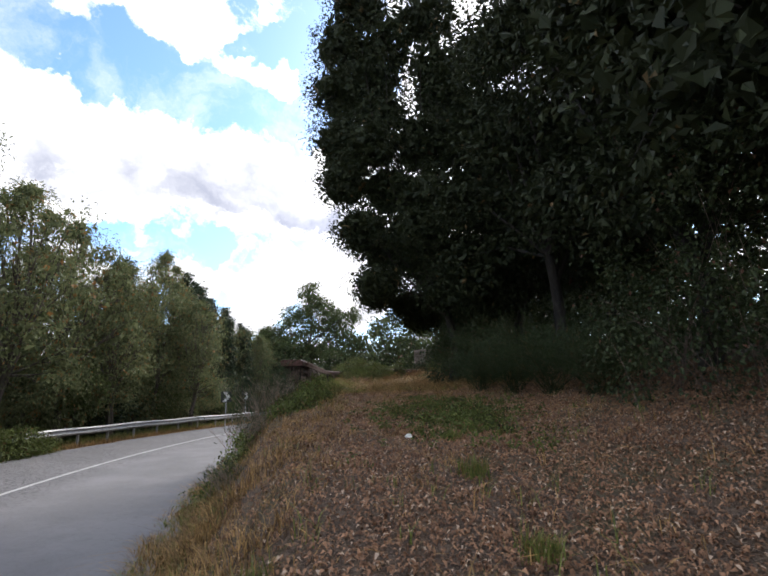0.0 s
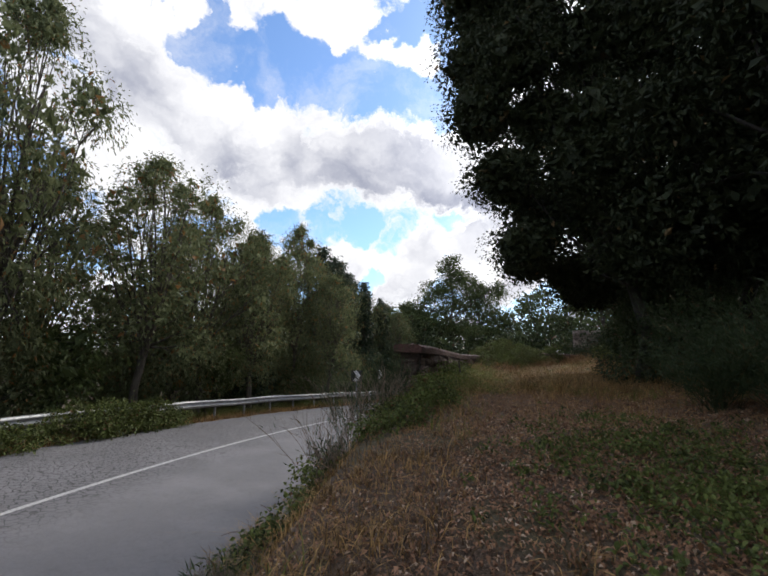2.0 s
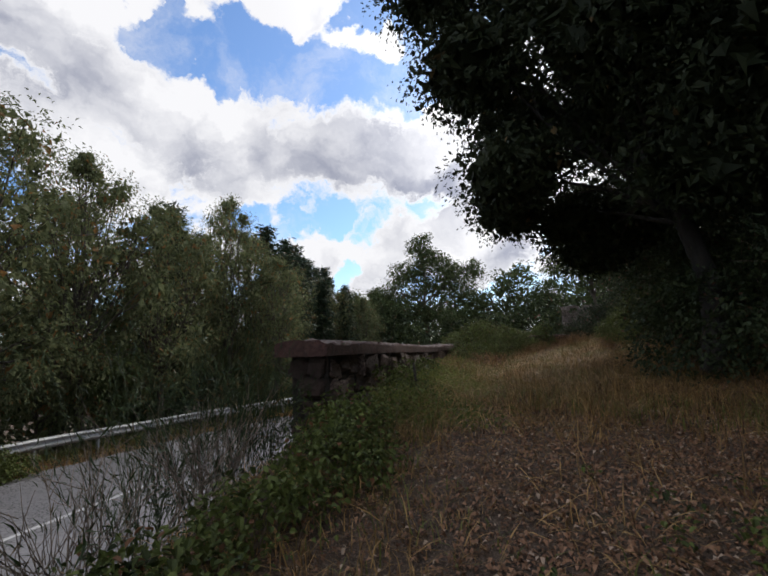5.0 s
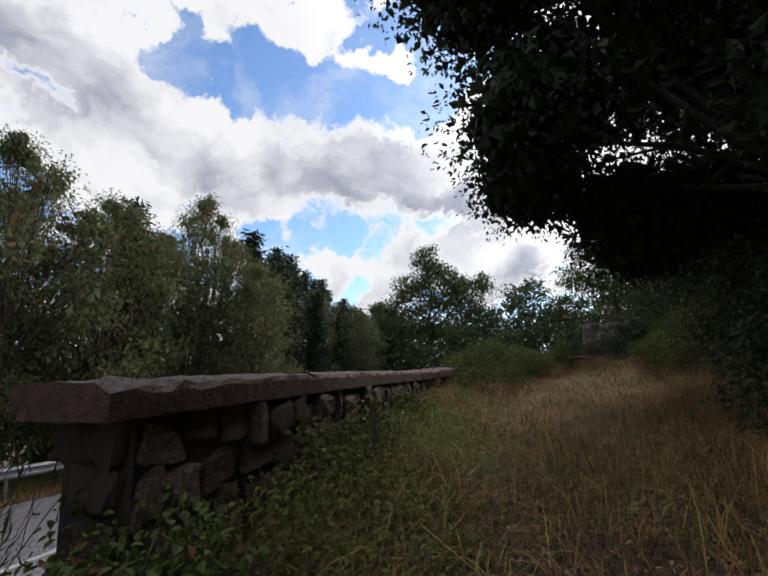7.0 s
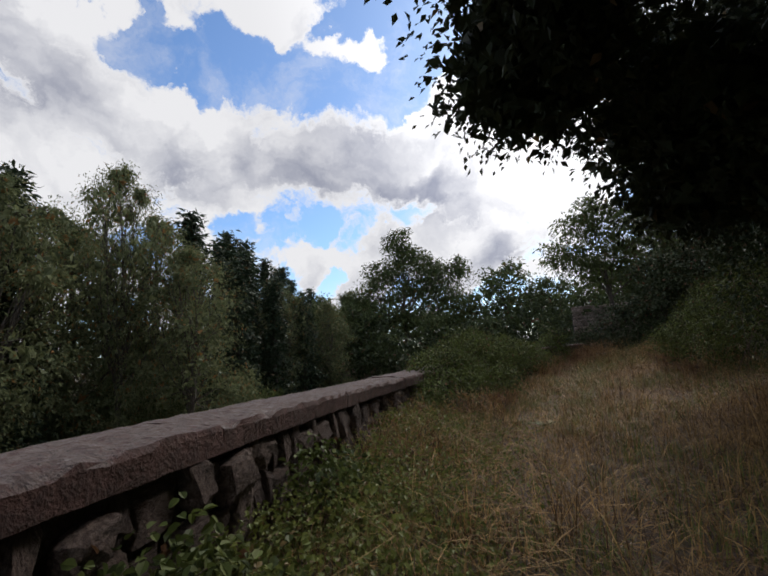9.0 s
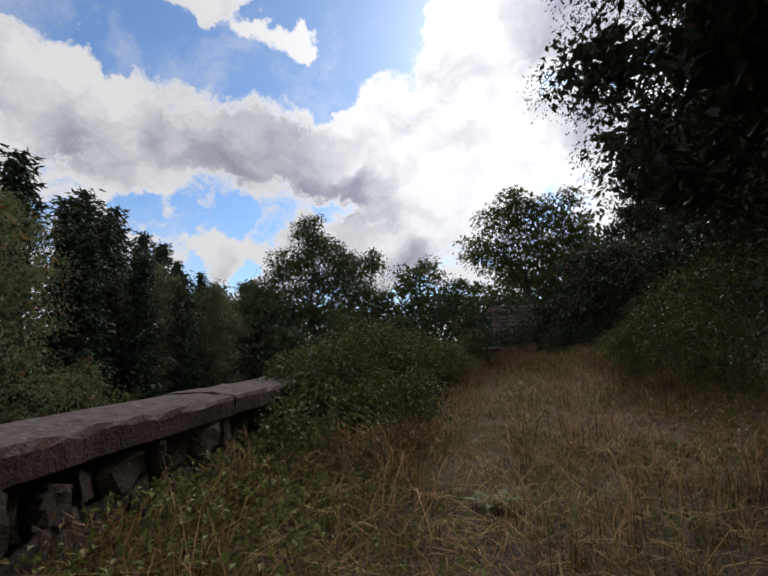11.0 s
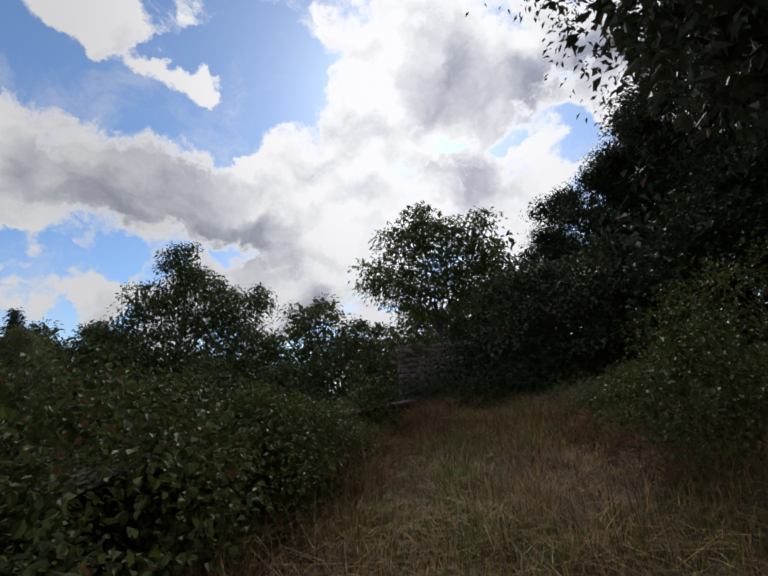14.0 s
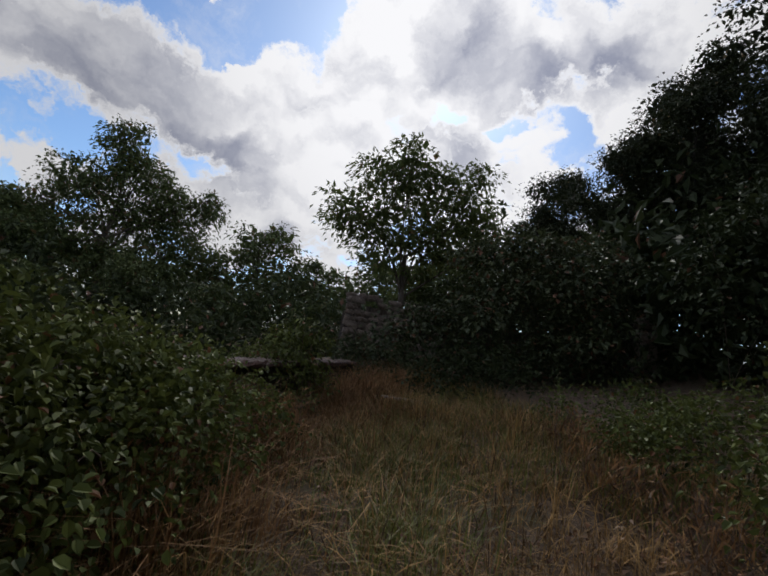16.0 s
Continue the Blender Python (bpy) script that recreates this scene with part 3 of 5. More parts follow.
def build_guardrail():
    rail = tagged(new("guardrail"), "galvanised steel guardrail along the roadside verge", "guardrail")
    prof = np.array([[0, 0.44], [0.05, 0.46], [0.08, 0.5], [0.08, 0.53], [0.03, 0.56], [0.02, 0.6], [0.03, 0.64], [0.08, 0.67], [0.08, 0.7], [0.05, 0.74], [0.0, 0.755]])
    y = -8.0
    while y < 44:
        ys = np.linspace(y, y + 3.99, 5)
        rows, backs = [], []
        for yy in ys:
            p = rail_point(yy)
            dip = 0.015 * math.sin(yy * 1.1)
            rows.append(np.stack([p[0] + prof[:, 0], 0 * prof[:, 0] + yy, p[2] + prof[:, 1] + dip], -1))
            backs.append(rows[-1] - [0.006, 0, 0])
        n = len(prof)
        a, j = np.meshgrid(np.arange(4) * n, np.arange(n - 1), indexing="ij")
        q = np.stack([a + j, a + j + 1, a + n + j + 1, a + n + j], -1).reshape(-1, 4)
        v = np.concatenate(rows + backs)
        edge = [[k * n + m, (k + 1) * n + m, (k + 1) * n + m + 5 * n, k * n + m + 5 * n] for k in range(4) for m in (0, n - 1)]
        child("beam", mesh_from("beam", v, np.concatenate([q, q[:, ::-1] + 5 * n, edge]), GALVANISED, False), rail)
        for yy in (y, y + 2):
            p = rail_point(yy)
            bm = bmesh.new()
            bmesh.ops.create_cube(bm, size=1.0, matrix=Matrix.Translation((p[0] - 0.06, yy, p[2] + 0.12)) @ Matrix.Diagonal((0.1, 0.07, 1.1, 1)))
            bmesh.ops.bevel(bm, geom=bm.edges[:], offset=0.012, segments=1, affect="EDGES")
            part("post", bm, GALVANISED, rail)
        y += 4.0


def box(bm, centre, size, turn=0.0):
    return bmesh.ops.create_cube(bm, size=1.0, matrix=pose(*centre, 0, 0, turn) @ Matrix.Diagonal((*size, 1)))


def build_sign(x, y, turn, middle, label):
    """A one-arrow bend marker; middle: the height of its centre."""
    p = Vector((x, y, float(ground_z(x, y))))
    sign = tagged(new("chevron_sign"), label, "road sign", "bend markers")
    sign.matrix_basis = Matrix.Translation(p) @ pose(0, 0, 0, 0, 0, turn)
    c = middle - p.z
    bm = bmesh.new()
    box(bm, (0, 0, c), (0.6, 0.02, 0.6))
    bmesh.ops.bevel(bm, geom=bm.edges[:], offset=0.006, segments=1, affect="EDGES")
    part("panel", bm, SIGN_BLACK, sign, "black sign panel")
    bm = bmesh.new()
    pts = [(-0.2, 0.27), (0.0, 0.27), (0.21, 0.0), (0.0, -0.27), (-0.2, -0.27), (0.01, 0.0)]
    f = [bm.verts.new((x, -0.015, c + z)) for x, z in pts]
    bm.faces.new((f[0], f[5], f[2], f[1]))
    bm.faces.new((f[5], f[4], f[3], f[2]))
    g = bmesh.ops.extrude_face_region(bm, geom=bm.faces[:])
    bmesh.ops.translate(bm, verts=[e for e in g["geom"] if isinstance(e, bmesh.types.BMVert)], vec=(0, 0.004, 0))
    bmesh.ops.recalc_face_normals(bm, faces=bm.faces[:])
    part("chevron", bm, SIGN_WHITE, sign, "white reflective chevron")
    v, q = tube([(0, 0.04, -0.2), (0, 0.04, c + 0.3)], [0.03, 0.03], 10)
    child("post", mesh_from("post", v, q, GALVANISED, True), sign)


build_guardrail()
build_sign(-9.0, 25.4, 26, 0.7, "square black road sign with one white chevron on a post")
build_sign(-9.6, 30.9, 38, 0.58, "black chevron road sign seen over the stone wall")


# ---- trees ----
def crown_points(lobes, per, clump, shell=0.55):
    """Leaf places in clumps through a set of ellipsoid lobes, with gaps between the clumps, and the ways outward."""
    pts, ways = [], []
    for c, rad, k in lobes:
        c, rad = np.asarray(c, float), np.asarray(rad, float)
        d = rng.normal(size=(k, 3))
        d /= np.linalg.norm(d, axis=1)[:, None]
        rr = np.where(rng.random(k) < shell, rng.uniform(0.8, 1.08, k), rng.random(k) ** 0.5)
        rr = np.where(rng.random(k) < 0.05, rng.uniform(1.03, 1.12, k), rr)
        cc = c + d * rad * rr[:, None]
        off = np.clip(rng.normal(size=(k, per, 3)), -1.7, 1.7) * clump * [1, 1, 0.5]
        off[..., 2] -= 0.22 * (off[..., 0] ** 2 + off[..., 1] ** 2) / clump
        p = cc[:, None] + off
        pts.append(p.reshape(-1, 3))
        w = d[:, None] * 0.5 + off / clump * 0.55 - np.array([0, 0, 0.3])
        ways.append(w.reshape(-1, 3))
    return np.concatenate(pts), np.concatenate(ways)


def inner_points(lobes, share, reach):
    """Places of the broad inner sprays that close a crown."""
    out = []
    for c, rad, k in lobes:
        n = max(int(k * share), 3)
        d = rng.normal(size=(n, 3))
        d /= np.linalg.norm(d, axis=1)[:, None]
        out.append(np.asarray(c) + d * np.asarray(rad) * reach * (rng.random(n) ** 0.45)[:, None])
    return np.concatenate(out)


def limbs(base, lobes, radius, fork, sides=7, twigs=4):
    """Trunk and limbs: from the base up to the fork and on into every lobe."""
    base, fork = np.asarray(base, float), np.asarray(fork, float)
    t = np.linspace(0, 1, 6)[:, None]
    mid = base + (fork - base) * t + np.sin(t * 5) * rng.normal(size=3) * [0.12, 0.12, 0]
    pieces = [tube(np.r_[[base - [0, 0, 0.3]], mid], np.r_[radius * 1.35, radius * np.linspace(1.12, 0.72, 6)], sides)]
    for c, rad, _ in lobes:
        c = np.asarray(c, float)
        s = mid[rng.integers(3, 6)]
        bend = (s + c) / 2 + rng.normal(size=3) * 0.15 * np.linalg.norm(c - s) * 0.5 + [0, 0, 0.1]
        u = np.linspace(0, 1, 6)[:, None]
        curve = (1 - u) ** 2 * s + 2 * u * (1 - u) * bend + u * u * (c + np.array([0, 0, rad[2] * 0.5]))
        pieces.append(tube(curve, radius * np.linspace(0.36, 0.08, 6), 5))
        for _ in range(twigs):
            a = curve[rng.integers(2, 6)]
            e = c + np.clip(rng.normal(size=3), -1.2, 1.2) * np.asarray(rad) * 0.5
            b = (a + e) / 2 + rng.normal(size=3) * 0.12
            pieces.append(tube([a, b, e], radius * np.array([0.16, 0.09, 0.03]), 4))
    return join(pieces)


def tree(name, at, lobes, radius, fork, leaf, size, per, clump, label, aspect=0.5, shell=0.55, up=0.9, group="", category="tree", wood=BARK, core=0.5, inner=0.42, reach=0.78, deep=0.0, deep_size=0.28):
    """A tree at its foot; lobes and fork are given from the foot."""
    root = tagged(new(name), label, category, group)
    root.location = (*at, float(ground_z(*at)))
    v, q = limbs((0, 0, 0), lobes, radius, fork)
    child("trunk", mesh_from("trunk", v, q, wood, True), root, "grey-brown bark trunk and limbs")
    pts, ways = crown_points(lobes, per, clump, shell)
    v, q = join([leaves(pts, size, aspect, up, 0.5, ways), leaves(inner_points(lobes, core, reach), inner, 0.6, 0.1)] + ([leaves(inner_points(lobes, deep, 0.66), deep_size, 0.7, 0.1)] if deep else []))
    child("crown", mesh_from("crown", v, q, leaf), root)
    return root


def lobe_set(height, width, base, count, clumps, seed, taper=0.75, size=1.0):
    """An uneven crown: lobes spread through a tall oval."""
    r = np.random.default_rng(seed)
    out = []
    for i in range(count):
        f = (i + 0.5) / count
        z = base + (height - base) * (0.1 + 0.84 * f)
        env = width * (np.sin(np.pi * (0.16 + 0.74 * f)) ** taper)
        ang = i * 2.4 + r.uniform(-0.5, 0.5)
        rad = env * r.uniform(0.3, 0.8) * (1 if f < 0.9 else 0.3)
        wide = max(env * r.uniform(0.32, 0.62) * size, 0.36)
        out.append(((rad * math.cos(ang), rad * math.sin(ang), z), (wide, wide, wide * r.uniform(0.6, 0.85)), clumps))
    return out


def place_left_trees():
    """The wood beyond the guardrail."""
    r = np.random.default_rng(3)
    kinds = []
    for s in range(3):
        lob = lobe_set(9.6, 3.4, 0.9, 30, 19, 20 + s, size=0.72)
        kinds.append(tree("acacia_tree", (0, -60 - 6 * s), lob, 0.15, (0.2, 0, 3.2), ACACIA_LEAF, 0.125, 28, 0.3, "tall feathery grey-green acacia tree behind the guardrail", 0.38, 0.5, core=1.4, inner=0.2, deep=2.2))
        kinds[-1]["group"] = "trees beyond the road"
    # foot, height of the top above datum, slimness
    spots = (
        (-15.5, 12.0, 14.2, 0.72), (-14.5, 16.6, 10.3, 0.95), (-14.8, 20.2, 9.9, 0.85), (-14.2, 23.4, 8.7, 0.95), (-14.6, 28.2, 10.9, 0.62), (-15.0, 30.6, 9.6, 0.8), (-15.8, 25.6, 8.6, 1.0), (-12.8, 29.8, 7.6, 1.0),
        (-17.5, 8.5, 12.5, 1.0), (-18.2, 15.0, 9.2, 1.0), (-18.6, 22.5, 9.6, 1.0), (-19.0, 30.0, 9.8, 1.0), (-14.8, 41.0, 7.8, 0.85), (-12.6, 44.5, 6.6, 0.9), (-14.5, 4.6, 11.0, 1.0), (-13.5, -1.0, 11.0, 1.0), (-11.0, -8.0, 10.0, 1.0),
    )
    for i, (x, y, top, w) in enumerate(spots):
        h = (top - float(ground_z(x, y))) / 9.6
        ob = kinds[i] if i < 3 else copy_thing(kinds[i % 3], Matrix())
        ob.matrix_basis = Matrix.LocRotScale((x, y, float(ground_z(x, y)) - 0.05), Euler((0, 0, r.uniform(0, 6.28))), (w * h * 0.95, w * h * 0.95, h))
    # bushy undergrowth that closes the wood towards the road
    for i in range(3):
        lob = [((r.uniform(-1.3, 1.3), r.uniform(-0.7, 0.7), r.uniform(0.5, 2.6)), (0.9, 0.8, 0.75), 26) for _ in range(8)]
        kinds.append(tree("roadside_bush", (0, -80 - 6 * i), lob, 0.06, (0, 0, 0.8), ACACIA_LEAF if i < 2 else ASH_LEAF, 0.15, 20, 0.28, "dense leafy bush at the edge of the wood", 0.45, group="bushes beyond the road", category="bush"))
    ys = np.arange(2.0, 38, 2.5)
    for i, y in enumerate(ys):
        x = float(road_x(y)) - 7.3 * float(road_lean(y)) + r.uniform(-0.5, 0.4)
        ob = kinds[3 + i] if i < 3 else copy_thing(kinds[3 + i % 3], Matrix())
        s = r.uniform(0.85, 1.35)
        ob.matrix_basis = Matrix.LocRotScale((x, y, float(ground_z(x, y)) - 0.05), Euler((0, 0, r.uniform(0, 6.28))), (s, s, s * r.uniform(0.9, 1.3)))


def place_cypresses():
    lob = [((0.12 * math.sin(2 * i), 0.12 * math.cos(3 * i), 0.9 + 0.72 * i), (0.95 * (1 - i / 14.5) + 0.12,) * 2 + (0.75,), 48) for i in range(13)]
    first = tree("cypress_tree", (0, -100), lob, 0.14, (0, 0, 7), CYPRESS_LEAF, 0.26, 8, 0.2, "slender dark green cypress rising above the wood", 0.3, 0.8, 0.2, "cypresses")
    spots = ((-17.0, 39.0, 10.7), (-18.4, 43.0, 11.2), (-19.0, 46.6, 10.6), (-19.5, 49.4, 10.3), (-16.0, 36.6, 9.4), (-17.4, 41.0, 9.8), (-15.6, 33.6, 10.2), (-15.2, 24.6, 8.9), (-17.6, 48.6, 9.0), (-16.6, 50.5, 8.4), (-14.6, 36.0, 8.0), (-15.6, 38.4, 9.0), (-14.0, 39.0, 7.4), (-16.6, 45.0, 9.4), (-13.4, 42.0, 6.8))
    for i, (x, y, top) in enumerate(spots):
        h = (top - float(ground_z(x, y))) / 10.2
        ob = first if i == 0 else copy_thing(first, Matrix())
        ob.matrix_basis = Matrix.LocRotScale((x, y, float(ground_z(x, y))), Euler((0, 0, i * 1.3)), (1.2 * h, 1.2 * h, h))


def place_far_trees():
    r = np.random.default_rng(12)
    lob = [((0, 0, 11.5), (1.6, 1.6, 1.7), 60), ((1.2, 0.4, 9.6), (2.2, 2.2, 1.6), 86), ((-2.0, 0, 8.6), (2.3, 2.2, 1.5), 86), ((3.4, 0, 8.2), (1.8, 2.0, 1.3), 66), ((0.6, 1.0, 6.8), (3.0, 2.6, 1.5), 100),
           ((-4.4, 0.5, 6.4), (2.2, 2.0, 1.3), 72), ((4.6, 0.6, 6.0), (2.3, 2, 1.4), 72), ((-2.4, -0.5, 4.8), (2.6, 2.2, 1.4), 80), ((2.6, -0.5, 4.2), (2.8, 2.4, 1.4), 80), ((5.6, 0, 8.6), (1.0, 1.1, 1.1), 28), ((-0.4, -0.4, 3.2), (3.4, 2.4, 1.3), 90), ((4.6, 0, 2.8), (2.4, 2.0, 1.3), 60), ((-4.6, 0, 3.4), (2.4, 2.0, 1.5), 60)]
    tree("walnut_tree", (-9.6, 57.5), lob, 0.35, (0, 0, 5), FAR_LEAF, 0.25, 30, 0.42, "broad spreading tree standing against the cloudy sky", 0.5, 0.5, core=2.6, inner=0.42, reach=0.92)
    lob = lobe_set(8.2, 3.6, 0.8, 11, 22, 41, 0.6)
    a = tree("distant_tree", (0, -120), lob, 0.2, (0, 0, 3), FAR_LEAF, 0.34, 12, 0.42, "distant broad-leaved tree closing the clearing", group="distant trees", core=2.2, inner=0.5, reach=0.92)
    lob = lobe_set(7.8, 2.8, 0.6, 10, 22, 42, 0.6)
    b = tree("distant_tree", (0, -130), lob, 0.16, (0.4, 0, 3.4), FAR_LEAF, 0.32, 12, 0.4, "slim distant tree closing the clearing", group="distant trees", core=2.2, inner=0.5, reach=0.92)
    spots = [(0.9, 61.0, 1.12), (4.5, 60.0, 0.95), (-3.0, 60, 0.75), (-15.5, 58, 0.95), (-17.0, 53.5, 0.8), (-20, 60, 0.9), (8.5, 58, 1.0), (-6.0, 50, 0.5), (-12.5, 50, 0.62), (-1.5, 50, 0.42), (3.4, 46, 0.5), (7.5, 45, 0.62), (10.5, 46, 0.75), (-9, 47, 0.45), (-16, 50, 0.7), (-13, 54, 0.7),
             (-24, 52, 1.0), (-25, 40, 1.1), (-24, 26, 1.1), (-24, 12, 1.1), (14, 56, 1.1), (20, 50, 1.2), (24, 40, 1.3), (23, 28, 1.3), (22, 16, 1.3), (18, 4, 1.2)]
    for i, (x, y, h) in enumerate(spots):
        ob = (a, b)[i] if i < 2 else copy_thing((a, b)[i % 2], Matrix())
        ob.matrix_basis = Matrix.LocRotScale((x, y, float(ground_z(x, y)) - 0.1), Euler((0, 0, r.uniform(0, 6.28))), (h * 1.1, h * 1.1, h))


def place_oaks():
    """The dark evergreen oaks on the bank beside the path."""
    lob = [((-2.8, 0.2, 4.1), (1.3, 1.4, 0.8), 150), ((-2.9, 2.2, 4.0), (1.2, 1.3, 0.9), 140), ((-1.3, 2.9, 3.6), (1.4, 1.3, 0.9), 150), ((0.4, 3.2, 3.6), (1.4, 1.3, 1.0), 140), ((-0.9, 3.7, 3.0), (1.1, 1.2, 0.75), 130), ((-2.4, 2.4, 6.0), (1.6, 1.5, 1.3), 160), ((-3.4, 0.0, 6.3), (1.5, 1.7, 1.2), 190), ((-4.1, -0.2, 8.4), (1.4, 1.6, 1.2), 190), ((-4.3, 0.3, 10.6), (1.6, 1.8, 1.4), 200),
           ((-4.4, 0.4, 13.0), (1.7, 1.8, 1.4), 200), ((-4.2, 0.2, 15.3), (1.7, 1.7, 1.5), 190), ((-3.4, 0.0, 17.2), (1.9, 1.8, 1.3), 180), ((-0.4, 0.0, 16.6), (2.2, 2.0, 1.6), 190), ((2.2, 0.0, 14.6), (2.2, 2.0, 1.8), 190), ((-3.0, -0.9, 9.6), (1.4, 1.4, 1.4), 150), ((-2.2, 0.0, 15.2), (1.8, 1.7, 1.6), 150), ((-2.6, 0.2, 11.8), (1.7, 1.6, 1.6), 160), ((-2.3, 0.2, 8.2), (1.6, 1.5, 1.4), 150), ((-2.8, 0.1, 13.6), (1.7, 1.5, 1.4), 140)]
    # the inner crown, and low boughs that hide the limbs
    lob += [((-0.6, 0.6, 5.0), (1.9, 1.9, 1.2), 220), ((-0.6, -0.6, 7.4), (2.0, 2.0, 1.5), 240), ((-0.8, 0, 10.2), (2.2, 2.0, 1.7), 240), ((1.6, 0.2, 5.2), (2.0, 1.9, 1.4), 220), ((1.8, 0.2, 8.2), (2.2, 2.1, 1.8), 240), ((1.8, 0, 11.4), (2.2, 2.1, 1.8), 200), ((0, 0, 14), (2.0, 2.0, 1.4), 130),
            ((0.5, -1.3, 4.4), (1.7, 1.0, 1.2), 190), ((-1.2, -1.3, 5.8), (1.6, 1.0, 1.2), 190), ((1.9, -1.4, 6.4), (1.7, 1.1, 1.3), 180), ((0.0, -1.2, 3.2), (1.6, 0.9, 0.8), 120), ((2.0, -0.6, 3.4), (1.5, 1.2, 1.0), 140), ((0.3, 0.2, 12.6), (2.0, 1.7, 1.6), 190), ((0.6, -0.4, 10.0), (1.9, 1.6, 1.5), 170), ((1.2, 1.6, 4.4), (1.6, 1.2, 1.0), 130), ((-0.6, 1.8, 7.2), (1.7, 1.2, 1.2), 120)]
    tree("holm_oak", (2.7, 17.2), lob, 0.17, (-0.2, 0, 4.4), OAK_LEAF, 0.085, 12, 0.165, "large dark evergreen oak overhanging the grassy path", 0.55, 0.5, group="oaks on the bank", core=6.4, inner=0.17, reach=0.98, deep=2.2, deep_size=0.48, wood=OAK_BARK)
    lob2 = lobe_set(13.0, 3.6, 2.0, 17, 62, 61, 0.4)
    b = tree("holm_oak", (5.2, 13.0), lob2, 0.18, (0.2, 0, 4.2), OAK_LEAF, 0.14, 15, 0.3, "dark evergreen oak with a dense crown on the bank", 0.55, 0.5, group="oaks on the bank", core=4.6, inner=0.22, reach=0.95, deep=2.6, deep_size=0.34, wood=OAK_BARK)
    # the oaks at (6.8, 0.6) and (6.4, 4.6) are added to shade the path
    more = ((6.6, 19.6, 1.05, 2.0), (8.2, 15.0, 1.1, 0.7), (6.2, 8.4, 1.0, 4.0), (7.6, 4.2, 1.0, 5.1), (9.4, 22.4, 1.1, 3.0), (8.6, 10.6, 1.15, 1.9), (6.8, 0.6, 1.0, 2.6), (6.4, 4.6, 1.0, 0.9), (14.8, 32.6, 0.98, 1.8), (13.2, 36.2, 0.74, 4.4), (11.3, 36.8, 0.56, 1.0), (9.6, 38.4, 0.42, 2.9), (13.8, 43.0, 0.72, 0.2), (13.4, 27.6, 1.0, 5.6), (16.6, 37.6, 1.0, 3.3))
    lob = [((-2.0, -0.4, 2.9), (1.3, 1.2, 0.75), 120), ((-1.9, 0.4, 3.9), (1.2, 1.2, 0.8), 120), ((-2.4, 0.8, 5.4), (1.2, 1.1, 0.9), 120), ((-2.2, 0.0, 7.2), (1.4, 1.2, 1.0), 130), ((-1.8, 0.4, 9.2), (1.5, 1.4, 1.2), 130), ((-0.6, 0.0, 3.6), (1.4, 1.4, 1.0), 130), ((-0.5, 0.4, 5.4), (1.7, 1.5, 1.2), 150),
           ((-0.2, 0.2, 7.6), (1.9, 1.7, 1.5), 160), ((0.4, 0, 10.4), (1.9, 1.7, 1.6), 150), ((1.6, 0.2, 4.6), (1.7, 1.7, 1.6), 150), ((2.0, 0, 7.4), (1.9, 1.8, 1.8), 150), ((0.8, -0.2, 2.4), (1.5, 1.4, 1.2), 130), ((-1.1, -0.9, 6.4), (1.1, 1.0, 1.0), 90), ((-1.4, -1.0, 4.6), (1.0, 0.9, 0.8), 90)]
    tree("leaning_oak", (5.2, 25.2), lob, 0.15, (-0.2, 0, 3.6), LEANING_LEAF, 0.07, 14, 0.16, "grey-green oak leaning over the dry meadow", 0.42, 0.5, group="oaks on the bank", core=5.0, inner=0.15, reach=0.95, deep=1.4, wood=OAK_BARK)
    for x, y, s, w in more:
        c = copy_thing(b, Matrix())
        c.matrix_basis = Matrix.LocRotScale((x, y, float(ground_z(x, y)) - 0.1), Euler((0, 0, w)), (s, s, s))


def stuff_part(name, me, parent, label=""):
    return tagged(child(name, me, parent, label), kind="stuff")


